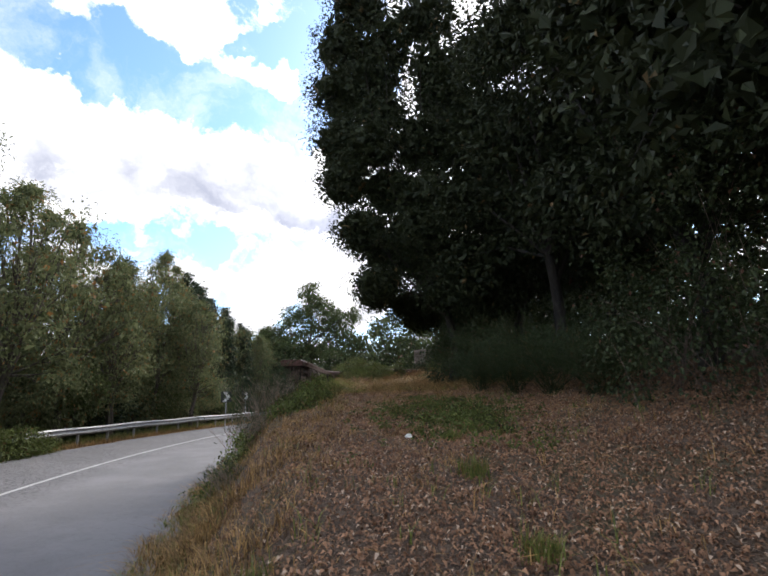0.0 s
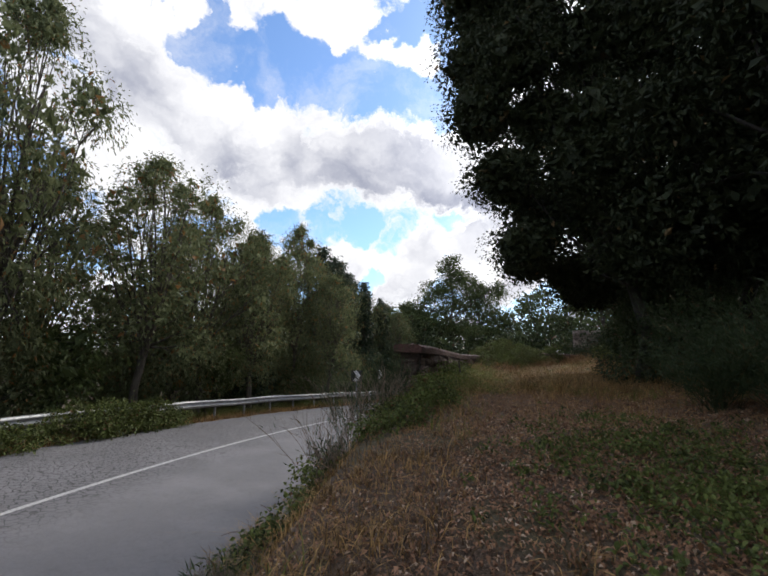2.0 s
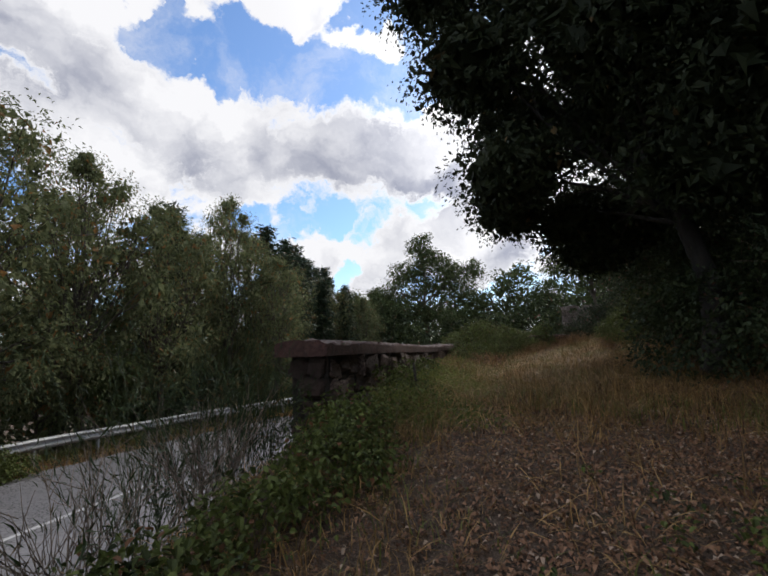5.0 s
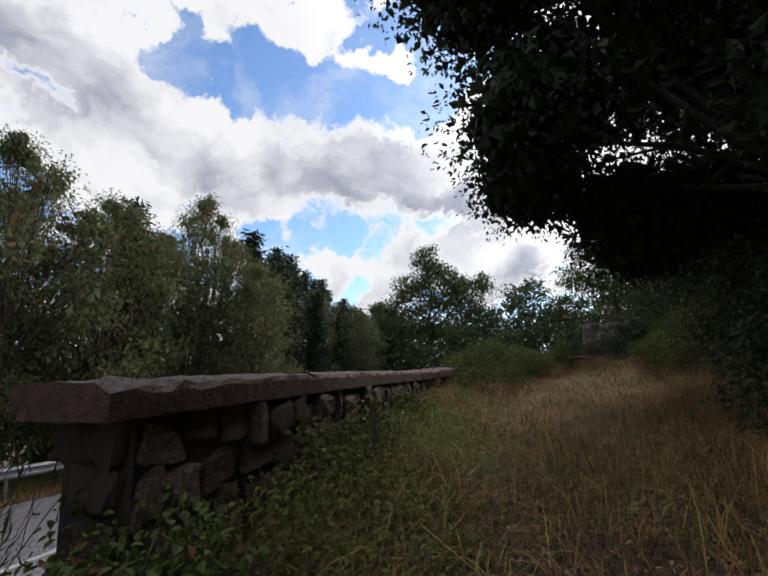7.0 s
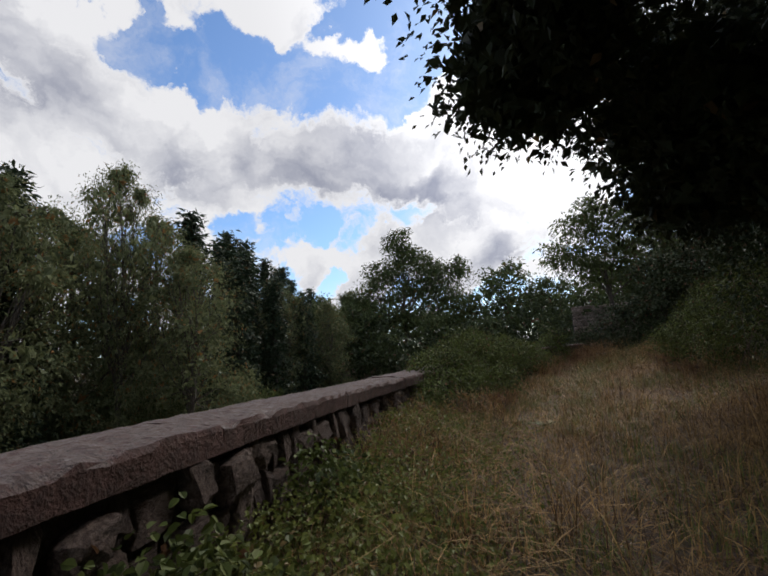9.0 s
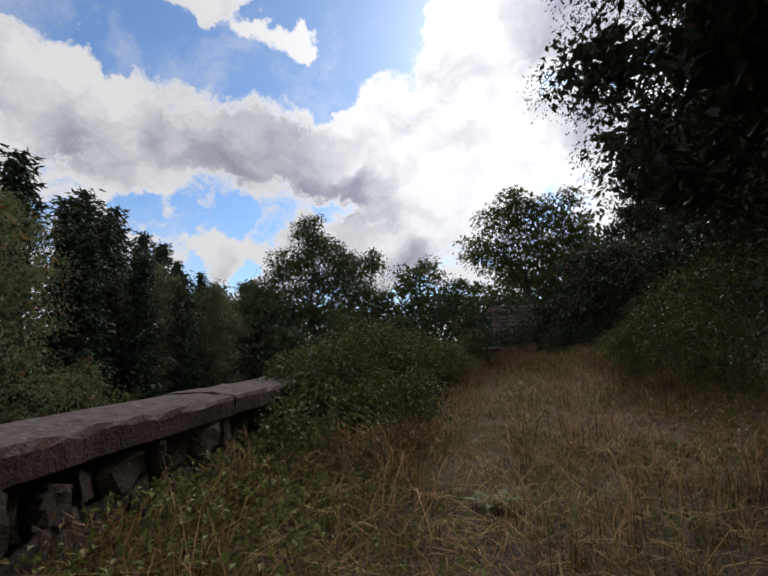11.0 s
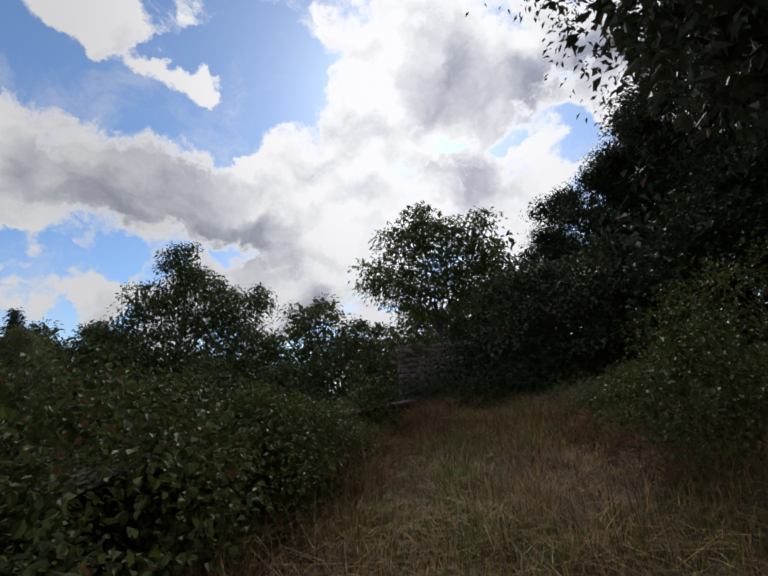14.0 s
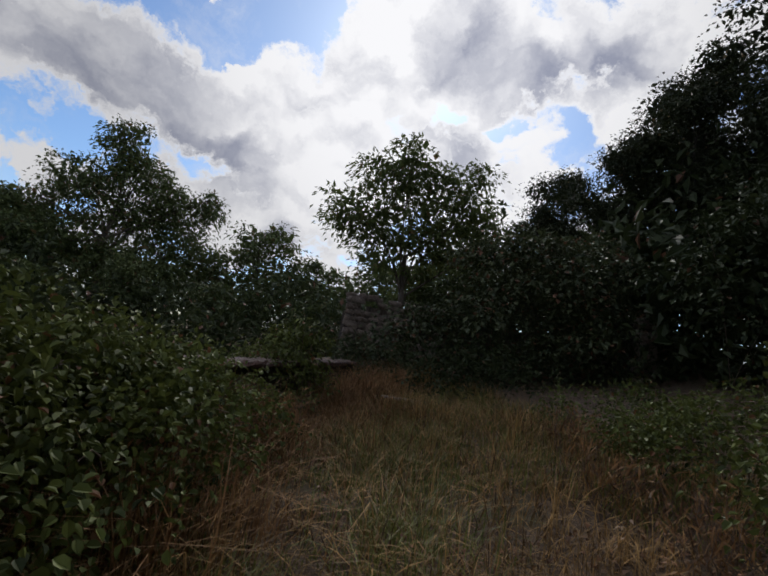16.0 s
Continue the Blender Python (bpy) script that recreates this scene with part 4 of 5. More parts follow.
def mound(name, at, lobes, leaf, size, per, clump, label, canes=30, category="bramble", wood=TWIG, aspect=0.7, oval=False):
    """A rounded thicket: arching canes in it, leaves all over, on the ground."""
    root = tagged(new(name), label, category)
    z0 = float(ground_z(*at))
    root.location = (*at, z0)
    pts, ways = [], []
    bumps = []
    for (x, y, z), rad, k in lobes:
        for _ in range(4):
            d = rng.normal(size=3)
            d[2] = abs(d[2])
            d /= np.linalg.norm(d)
            bumps.append(((x + d[0] * rad[0] * 0.95, y + d[1] * rad[1] * 0.95, z + d[2] * rad[2] * 0.95), tuple(f * rng.uniform(0.22, 0.4) for f in rad), max(k // 12, 4)))
    for (x, y, z), rad, k in [(c, rad, int(k * 0.72)) for c, rad, k in lobes] + bumps:
        g = float(ground_z(at[0] + x, at[1] + y)) - z0
        p, w = crown_points([((x, y, g + z), rad, k)], per, clump, 0.85)
        keep = p[:, 2] > ground_z(at[0] + p[:, 0], at[1] + p[:, 1]) - z0 + 0.03
        pts.append(p[keep])
        ways.append(w[keep])
    pts, ways = np.concatenate(pts), np.concatenate(ways)
    v, q = leaves(pts, size, aspect, 0.9, 0.7, ways, oval=oval)
    stuff_part("foliage", mesh_from("foliage", v, q, leaf), root)
    pieces = []
    for _ in range(canes):
        (x, y, z), rad, _k = lobes[rng.integers(len(lobes))]
        a = np.array([x, y, 0]) + rng.normal(size=3) * [0.3 * rad[0], 0.3 * rad[1], 0]
        a[2] = float(ground_z(at[0] + a[0], at[1] + a[1])) - z0 - 0.05
        d = rng.normal(size=3)
        d[2] = abs(d[2]) * 0.7 + 0.2
        d /= np.linalg.norm(d)
        e = np.array([x, y, z + a[2]]) + d * np.array(rad) * rng.uniform(0.9, 1.15)
        m = (a + e) / 2 + [0, 0, 0.35 * np.linalg.norm(e - a)]
        u = np.linspace(0, 1, 6)[:, None]
        pieces.append(tube((1 - u) ** 2 * a + 2 * u * (1 - u) * m + u * u * e, np.linspace(0.008, 0.003, 6), 3))
    v, q = join(pieces)
    stuff_part("cane", mesh_from("cane", v, q, wood, True), root, "thin reddish-brown arching canes")
    return root


def place_brambles():
    lob = [((0.0, 0.9, 0.5), (0.85, 1.1, 0.6), 380), ((0.3, 2.3, 0.78), (1.0, 1.4, 0.66), 520), ((0.15, -0.3, 0.35), (0.7, 0.9, 0.45), 300), ((0.8, 0.9, 0.35), (0.65, 1.0, 0.45), 260), ((0.5, 4.2, 0.72), (1.0, 1.3, 0.62), 600), ((-0.3, 1.7, 0.75), (0.7, 1.0, 0.45), 280), ((1.0, 5.3, 0.68), (0.85, 1.0, 0.58), 400), ((1.7, 6.8, 0.5), (0.55, 0.8, 0.45), 150), ((0.0, 5.0, 0.8), (0.8, 1.2, 0.6), 300), ((2.5, 8.0, 0.55), (0.45, 0.5, 0.5), 90), ((3.25, 8.7, 0.35), (0.5, 0.7, 0.42), 110), ((1.6, 4.9, 0.58), (0.65, 1.1, 0.55), 360), ((1.2, 4.0, 0.5), (0.7, 1.0, 0.45), 300), ((2.0, 5.5, 0.5), (0.5, 0.9, 0.5), 260), ((2.4, 6.6, 0.3), (0.5, 0.8, 0.34), 130)]
    mound("bramble_thicket", (-1.95, 23.6), lob, BRAMBLE_LEAF, 0.047, 15, 0.115, "big rounded green bramble thicket growing over the stone wall", 110, oval=True)
    lob = [((0.6, -1.6, 1.0), (1.2, 1.3, 1.1), 420), ((0.45, 0.1, 0.6), (1.0, 1.3, 0.65), 420), ((1.4, 0.2, 1.0), (1.2, 1.4, 1.0), 380), ((1.25, 1.9, 0.34), (1.0, 1.3, 0.42), 360), ((1.9, -2.6, 1.6), (1.3, 1.3, 1.3), 300), ((2.2, 2.2, 0.3), (1.2, 1.2, 0.42), 260), ((1.6, 3.8, 0.2), (1.0, 1.0, 0.34), 200)]
    mound("bramble_bank", (3.4, 26.4), lob, BRAMBLE_LEAF, 0.048, 15, 0.12, "sloping bramble bank at the edge of the dry meadow", 80, oval=True)
    lob = [((0, 0, 0.12), (0.42, 0.5, 0.2), 100), ((0.0, 0.9, 0.12), (0.35, 0.45, 0.18), 80), ((0.1, 1.8, 0.14), (0.38, 0.5, 0.24), 110), ((-0.1, 2.7, 0.24), (0.36, 0.5, 0.3), 110), ((-0.1, -0.8, 0.06), (0.3, 0.4, 0.14), 50), ((-0.6, 3.3, 0.3), (0.3, 0.3, 0.25), 40)]
    mound("verge_bramble", (-2.0, 10.3), lob, BRAMBLE_LEAF, 0.05, 17, 0.12, "low dark bramble bush on the verge above the road", 30, oval=True)
    for x, y, s in ((-2.5, 7.4, 0.25), (-2.6, 8.9, 0.4)):
        mound("verge_bramble", (x, y), [((0, 0, 0.12), (s, s, 0.3 * s + 0.05), 70), ((-0.3, 0.4, 0.1), (0.4, 0.5, 0.2), 45)], BRAMBLE_LEAF, 0.06, 10, 0.1, "small bramble trailing down the road bank", 22)
    for x, y, s in ((-2.25, 15.3, 0.34), (-2.4, 16.6, 0.3), (-2.35, 18.4, 0.26)):
        mound("wall_bramble", (x, y), [((0, 0, 0.3), (s, s * 1.3, 0.34), 60), ((0.1, 0.5, 0.16), (s, s, 0.22), 45)], BRAMBLE_LEAF, 0.06, 10, 0.1, "leafy bramble shoots at the foot of the stone wall", 26, oval=True)
    # brambles swallowing the guardrail
    for y, s in ((13.2, 1.5), (14.6, 1.55), (16.0, 1.4), (10.2, 0.8), (6.0, 0.9)):
        p = rail_point(y, -4.4)
        mound("rail_bramble", (p[0], p[1]), [((0, 0, 0.42), (0.5 * s, 0.75 * s, 0.42 * s), 280), ((0.1, 0.9, 0.3), (0.5, 0.6, 0.38), 120)], BRAMBLE_LEAF, 0.08, 14, 0.14, "bramble bush growing over the guardrail", 12)
    lob = [((0, 0, 0.9), (0.9, 0.9, 1.0), 150), ((0.3, 0.4, 1.7), (0.8, 0.8, 0.8), 120), ((-1.3, 0.2, 0.7), (0.9, 0.8, 0.7), 120)]
    mound("elder_bush", (1.45, 37.4), lob, VINE_LEAF, 0.12, 14, 0.2, "dark leafy bush against the corner of the ruined hut", 14, "bush")
    mound("wall_bush", (0.85, 32.0), [((0, 0, 0.55), (0.5, 0.5, 0.6), 110), ((0.25, 0.2, 1.0), (0.35, 0.35, 0.35), 50), ((-0.4, 0.1, 0.3), (0.4, 0.4, 0.35), 60)], BRAMBLE_LEAF, 0.07, 13, 0.12, "small leafy bush growing before the low wall", 16, "bush", oval=True)
    # ivy and saplings below the oaks
    lob = [((0, 0, 0.8), (0.9, 1.4, 1.0), 260), ((0.6, 1.6, 1.2), (1.0, 1.3, 1.4), 260), ((0.8, -1.5, 0.9), (1.0, 1.3, 1.2), 230), ((1.2, 0.4, 2.0), (1.2, 1.6, 1.3), 240), ((1.4, 3.0, 1.2), (1.1, 1.3, 1.4), 200)]
    mound("ivy_thicket", (2.6, 17.4), lob, VINE_LEAF, 0.09, 14, 0.17, "dark ivy and saplings crowding below the oaks", 30, "thicket")
    lob = [((0, 0, 0.8), (1.0, 1.6, 1.2), 260), ((0.9, 0.8, 2.0), (1.3, 1.6, 1.6), 280), ((0.6, -1.4, 2.4), (1.2, 1.3, 1.6), 260), ((1.3, 0.2, 4.2), (1.5, 1.8, 1.6), 280), ((0.9, 2.6, 1.0), (1.0, 1.3, 1.0), 200)]
    mound("hedge_thicket", (4.4, 6.6), lob, VINE_LEAF, 0.075, 14, 0.18, "tall dark green thicket of leafy shoots beside the path", 40, "thicket")
    lob = [((0, 0, 0.9), (1.2, 1.6, 1.2), 220), ((1.0, 1.0, 2.4), (1.4, 1.6, 1.6), 220), ((1.2, -1.2, 3.4), (1.4, 1.5, 1.6), 220)]
    mound("hedge_thicket", (5.0, 2.2), lob, VINE_LEAF, 0.08, 13, 0.18, "dense shaded thicket of leafy shoots beside the path", 20, "thicket")
    lob = [((0, 0, 1.2), (1.8, 1.8, 1.6), 240), ((0.6, 0.8, 3.4), (1.8, 1.8, 1.6), 240), ((1.4, -1.6, 2.2), (1.6, 1.6, 2.0), 220), ((0.2, 2.6, 1.8), (1.6, 1.6, 2.0), 220), ((-2.2, 0.2, 1.9), (1.4, 1.5, 1.7), 220)]
    mound("hedge_thicket", (11.2, 31.0), lob, VINE_LEAF, 0.13, 12, 0.26, "tall shaded thicket behind the ruined hut", 20, "thicket")
    lob = [((0, 0, 1.8), (1.0, 1.4, 1.5), 220), ((0.5, 1.0, 3.4), (1.2, 1.5, 1.4), 230), ((0.9, -0.6, 4.8), (1.3, 1.4, 1.2), 200)]
    mound("hedge_thicket", (4.0, 23.4), lob, VINE_LEAF, 0.09, 13, 0.17, "dark leafy shoots climbing behind the bramble bank", 16, "thicket")
    lob = [((0, 0, 1.0), (1.3, 1.5, 1.2), 220), ((1.2, 1.0, 1.9), (1.5, 1.6, 1.6), 240), ((0.4, 2.4, 0.9), (1.0, 1.4, 1.0), 180)]
    mound("hedge_thicket", (4.6, 20.8), lob, VINE_LEAF, 0.09, 13, 0.18, "dense shaded thicket below the oaks on the bank", 20, "thicket")


def broom(name, at, height, stems, spread, mat, label, fuzz=0, leaf=None, thick=0.006):
    """Many thin upright forking stems from one root, with fine green shoots."""
    root = tagged(new(name), label, "shrub")
    root.location = (*at, float(ground_z(*at)) - 0.03)
    pieces, tips, ways = [], [], []
    for _ in range(stems):
        d = np.array([*np.clip(rng.normal(size=2), -1.4, 1.4) * spread, 1.0])
        a = np.array([*rng.normal(size=2) * 0.1, 0.0])
        h = height * rng.uniform(0.6, 1.08)
        u = np.linspace(0, 1, 5)[:, None]
        c = a + d * h * u + u * u * np.array([*d[:2] * 0.4, 0]) * h + rng.normal(size=(5, 3)) * 0.02
        pieces.append(tube(c, np.linspace(thick, thick * 0.3, 5), 3))
        for _ in range(5):
            k = rng.uniform(0.35, 0.95)
            s = a + d * h * k + k * k * np.array([*d[:2] * 0.4, 0]) * h
            e = s + (d / np.linalg.norm(d) + rng.normal(size=3) * 0.4) * height * 0.22
            pieces.append(tube([s, (s + e) / 2 + rng.normal(size=3) * 0.015, e], [thick * 0.45, thick * 0.35, thick * 0.15], 3))
            if fuzz:
                f = rng.random(fuzz)[:, None]
                tips.append(s + (e - s) * f + rng.normal(size=(fuzz, 3)) * 0.05)
                ways.append(np.repeat((e - s)[None] / np.linalg.norm(e - s), fuzz, 0))
    v, q = join(pieces)
    stuff_part("stem", mesh_from("stem", v, q, mat, True), root, "thin branching stems")
    if fuzz:
        v, q = leaves(np.concatenate(tips), 0.13, 0.09, 0.2, 0.35, np.concatenate(ways))
        stuff_part("greenery", mesh_from("greenery", v, q, leaf), root, "fine green needle-like shoots")
    return root


def place_broom():
    for x, y, h in ((-2.9, 10.7, 1.1), (-2.75, 11.6, 0.85), (-3.15, 10.0, 1.15), (-2.6, 9.0, 0.5), (-2.3, 6.6, 0.4)):
        broom("dry_broom", (x, y), h, 34, 0.36, BROOM_TWIG, "half-bare brown broom shrub above the road", 1, BROOM_LEAF, 0.007)
    for x, y, top in ((-3.55, 11.9, 2.0), (-3.4, 12.5, 2.0), (-3.0, 12.7, 1.8)):
        broom("green_broom", (x, y), top - float(ground_z(x, y)), 26, 0.22, BROOM_LEAF, "feathery green broom beside the end of the wall", 7, BROOM_LEAF)
    for x, y, h in ((3.1, 10.6, 1.45), (3.7, 12.2, 1.6), (3.5, 13.6, 1.2), (3.5, 9.2, 1.4), (3.9, 8.0, 1.2), (2.7, 12.0, 1.0)):
        broom("green_broom", (x, y), h, 64, 0.62, BROOM_LEAF, "dark green feathery broom bush under the oaks", 14, BROOM_LEAF)


def place_dry_weeds():
    """Dead brown seed-head stalks at the feet of the brambles."""
    for x, y, h in ((-2.1, 21.6, 0.5), (-1.7, 22.2, 0.42), (-1.2, 22.5, 0.5), (-2.3, 20.6, 0.45), (-0.8, 23.2, 0.4), (-1.9, 20.0, 0.36), (3.0, 26.6, 0.45), (3.1, 27.6, 0.5), (3.3, 28.6, 0.5), (2.9, 25.4, 0.42), (3.9, 29.6, 0.5), (0.4, 29.6, 0.5), (0.9, 30.4, 0.5)):
        broom("dry_weed", (x, y), h, 18, 0.3, TWIG, "dead brown seed-head stalks at the foot of the brambles", 3, RED_STRAW, 0.004)


place_left_trees()
place_cypresses()
place_far_trees()
place_oaks()
place_brambles()
place_broom()
place_dry_weeds()


def far_thicket(name, spots, mat, label, size=0.42, count=150):
    """Low woodland far off, too thick to tell its bushes apart."""
    lob = [((x, y, float(ground_z(x, y)) + h * 0.45), (w, w, h * 0.6), count) for x, y, w, h in spots]
    pts, ways = crown_points(lob, 5, 0.45, 0.8)
    pts = pts[pts[:, 2] > ground_z(pts[:, 0], pts[:, 1])]
    v, q = leaves(pts, size, 0.5, 0.4)
    tagged(new(name, mesh_from(name, v, q, mat)), label, "undergrowth", kind="stuff")


r_far = np.random.default_rng(77)
far_thicket("far_undergrowth", [(x, 48.5 + 2.5 * math.sin(x) + r_far.uniform(-1, 1), 2.0, r_far.uniform(2.2, 4.4)) for x in np.arange(-34, 17, 1.9)], VINE_LEAF, "dark undergrowth closing the far side of the clearing")
far_thicket("far_wood", [(x, 63 + 1.5 * math.sin(1.3 * x), 2.4, r_far.uniform(4.6, 6.4)) for x in np.arange(-30, 16, 2.2)], FAR_LEAF, "dense dark wood closing the horizon behind the clearing", 0.5, 130)
# long row behind the oaks, added to keep skylight from coming in below them
far_thicket("bank_undergrowth_blocker", [(11.5 + 2 * math.sin(y * 0.7), y, 2.2, r_far.uniform(3.5, 6.0)) for y in np.arange(-4, 46, 2.3)] + [(12.5, 35.5, 2.4, 6.5), (15.0, 38.2, 2.6, 7.5), (10.2, 34.6, 1.2, 3.6), (13.0, 32.4, 2.2, 5.5), (15.5, 31.0, 2.4, 6.5), (17.5, 35.0, 2.6, 7.0), (16.0, 28.0, 2.4, 6.0), (19.5, 31.5, 2.8, 7.0)], VINE_LEAF, "undergrowth below the oaks, added to close gaps and block skylight", 0.4)
far_thicket("hut_undergrowth", [(x, 33.6 - 0.5 * math.sin(1.7 * x), 0.7, r_far.uniform(0.7, 1.3)) for x in np.arange(3.4, 9.4, 0.7)], VINE_LEAF, "low dark scrub along the foot of the ruined hut", 0.1, 160)
far_thicket("wood_undergrowth", [(-21 + 1.5 * math.sin(y), y, 2.2, r_far.uniform(3.0, 5.0)) for y in np.arange(-6, 46, 2.6)], FAR_LEAF, "undergrowth deep in the wood beyond the road", 0.4, 110)


# ---- the ruined hut ----
def build_hut():
    hut = tagged(new("ruined_hut"), "roofless ruined stone hut overgrown with creepers", "ruin")
    y0, x0, x1, top = 36.6, 2.62, 9.2, 3.75
    z0 = 1.2

    def wall_piece(name, a, b, c, d, e, f):
        bm = bmesh.new()
        box(bm, ((a + b) / 2, (c + d) / 2, (e + f) / 2), (b - a, d - c, f - e))
        return part(name, bm, MORTAR, hut)
    hx0, hx1, hz0, hz1 = 4.25, 4.85, 2.75, 3.15
    wall_piece("wall", x0, hx0, y0, y0 + 0.5, z0, top - 0.42)
    wall_piece("wall", hx1, x1, y0, y0 + 0.5, z0, top - 0.22)
    wall_piece("sill", hx0, hx1, y0, y0 + 0.5, z0, hz0)
    wall_piece("lintel", hx0, hx1, y0, y0 + 0.5, hz1, top - 0.25)
    wall_piece("side_wall", x0 + 0.9, x0 + 1.35, y0 + 0.5, y0 + 4, z0, top - 0.5)
    wall_piece("side_wall", x1 - 0.5, x1, y0 + 0.5, y0 + 4, z0, top)
    wall_piece("pillar", 8.0, 8.6, 32.9, 33.5, z0, 3.9)
    r = random.Random(3)
    kinds = stone_meshes("stone", HUT_STONE, 6, 0.16, 0.1)
    z = z0 + 0.3
    while z < top + 0.05:
        tall = r.uniform(0.11, 0.2)
        x = x0 - 0.03
        while x < 5.3:
            wide = r.choice((0.13, 0.18, 0.24, 0.34)) * r.uniform(0.8, 1.2)
            inside = hx0 - wide / 2 < x + wide / 2 < hx1 + wide / 2 and hz0 - 0.05 < z < hz1 + 0.05
            if not inside and not (z > top - 0.4 and r.random() < 0.3 + 0.5 * (math.sin(2.1 * x) > 0.2)):
                ob = child("stone", r.choice(kinds), hut)
                ob.matrix_basis = Matrix.LocRotScale((x + wide / 2, y0 - 0.01 + r.uniform(-0.02, 0.02), z + tall / 2 + r.uniform(-0.02, 0.02)), Euler((0, r.uniform(-0.13, 0.13), r.uniform(-0.1, 0.1))), (wide * 1.06, r.uniform(0.16, 0.22), tall * r.uniform(1.0, 1.25)))
            if not inside and z > top - 0.42 and r.random() < 0.7:
                ob = child("stone", r.choice(kinds), hut)
                ob.matrix_basis = Matrix.LocRotScale((x + wide / 2, y0 + r.uniform(0.15, 0.4), z + tall / 2), Euler((0, r.uniform(-0.1, 0.1), r.uniform(-0.4, 0.4))), (wide, 0.2, tall))
            x += wide + 0.015
        z += tall + 0.015
    z = 1.9
    while z < 3.95:
        tall = r.uniform(0.2, 0.34)
        for x in (8.15, 8.45):
            ob = child("stone", r.choice(kinds), hut)
            ob.matrix_basis = Matrix.LocRotScale((x + r.uniform(-0.03, 0.03), 32.88, z + tall / 2), Euler((0, r.uniform(-0.1, 0.1), 0)), (r.uniform(0.24, 0.34), 0.16, tall))
        z += tall + 0.02


build_hut()
lob = [((0, 0, 1.2), (1.4, 1.2, 1.1), 260), ((1.6, -0.4, 1.9), (1.5, 1.2, 1.3), 280), ((0.8, 0.4, 2.7), (1.4, 1.0, 0.8), 220), ((-1.4, 0.6, 0.8), (1.1, 0.9, 0.8), 160), ((2.6, 0.2, 2.4), (1.2, 1.0, 1.0), 200), ((-2.3, 1.2, 0.5), (0.8, 0.7, 0.5), 90), ((2.0, -1.0, 0.8), (1.4, 0.9, 0.9), 200)]
mound("creeper_mass", (5.6, 34.4), lob, CREEPER_LEAF, 0.12, 13, 0.22, "heap of dark creeper hanging over the ruined hut", 40, "creeper")
lob = [((-0.2, 0, 7.0), (0.9, 0.9, 0.8), 30), ((1.2, 0.2, 6.6), (1.1, 1.0, 0.9), 37), ((-1.1, 0, 6.3), (1.1, 1.0, 0.8), 37), ((0.2, 0.3, 5.4), (1.7, 1.4, 1.0), 60), ((2.3, 0, 5.6), (1.0, 1.0, 0.8), 35), ((-2.0, 0.2, 4.8), (1.1, 1.0, 0.8), 40), ((1.6, 0, 4.4), (1.6, 1.3, 0.9), 50), ((2.5, 0.1, 7.3), (0.35, 0.4, 0.8), 11), ((-0.6, 0, 3.9), (1.6, 1.2, 0.8), 50), ((3.0, 0.3, 4.4), (0.9, 0.9, 0.7), 25)]
tree("young_ash_tree", (5.0, 39.6), lob, 0.12, (0, 0, 3.6), ASH_LEAF, 0.2, 26, 0.27, "young ash tree growing out of the ruined hut", 0.42, 0.5, core=1.6, inner=0.3, reach=0.9)


# ---- meadow, litter and small plants ----
def scatter(count, x0, x1, y0, y1, keep):
    x, y = rng.uniform(x0, x1, count), rng.uniform(y0, y1, count)
    ok = keep(x, y)
    return x[ok], y[ok]


def patchy(x, y, scale, seed=0.0):
    return 0.5 + 0.5 * np.sin(x * scale + seed + 1.3 * np.sin(y * scale * 0.7 + seed)) * np.sin(y * scale * 1.1 - seed + 1.1 * np.sin(x * scale * 0.8))


# the trodden way, where the grass stays low
TROD_Y = [0, 5, 9, 13, 18.5, 20.6, 23, 25.5, 30]
TROD_X = [0, -0.15, -0.45, -0.8, -0.92, -0.75, -0.18, 0.38, 1.3]


def blades(x, y, tall, wide, lean):
    """Bent grass blades: verts and quads."""
    n = len(x)
    h = tall * rng.uniform(0.35, 1.15, n) * (1 - 0.6 * np.exp(-(((x - np.interp(y, TROD_Y, TROD_X)) / 0.3) ** 2)))
    ang = rng.uniform(0, 2 * np.pi, n)
    d = np.stack([np.cos(ang), np.sin(ang), 0 * ang], -1)
    s = np.stack([-np.sin(ang), np.cos(ang), 0 * ang], -1) * (wide * rng.uniform(0.6, 1.4, n))[:, None]
    l = np.abs(rng.normal(size=n)) * lean * h
    base = np.stack([x, y, ground_z(x, y) - 0.01], -1)
    up = np.array([0, 0, 1.0])
    mid = base + up * (h * 0.6)[:, None] + d * (l * 0.35)[:, None]
    tip = base + up * (h * np.maximum(1 - 0.3 * lean * rng.random(n), 0.3))[:, None] + d * l[:, None]
    v = np.stack([base - s, base + s, mid + s * 0.7, mid - s * 0.7, tip + s * 0.15, tip - s * 0.15], 1).reshape(-1, 3)
    a = np.arange(n)[:, None] * 6
    return v, np.concatenate([a + [0, 1, 2, 3], a + [3, 2, 4, 5]])


def clear_of_wall(x, y):
    return (x > np.interp(y, WALL_Y, WALL_X) + 0.02) | (y < 13.2)


def verge_side(x, y):
    return x - (road_x(y) + 3.9 * road_lean(y))


def stuff(name, vq, mat, label, category):
    return tagged(new(name, mesh_from(name, *vq, mat)), label, category, kind="stuff")


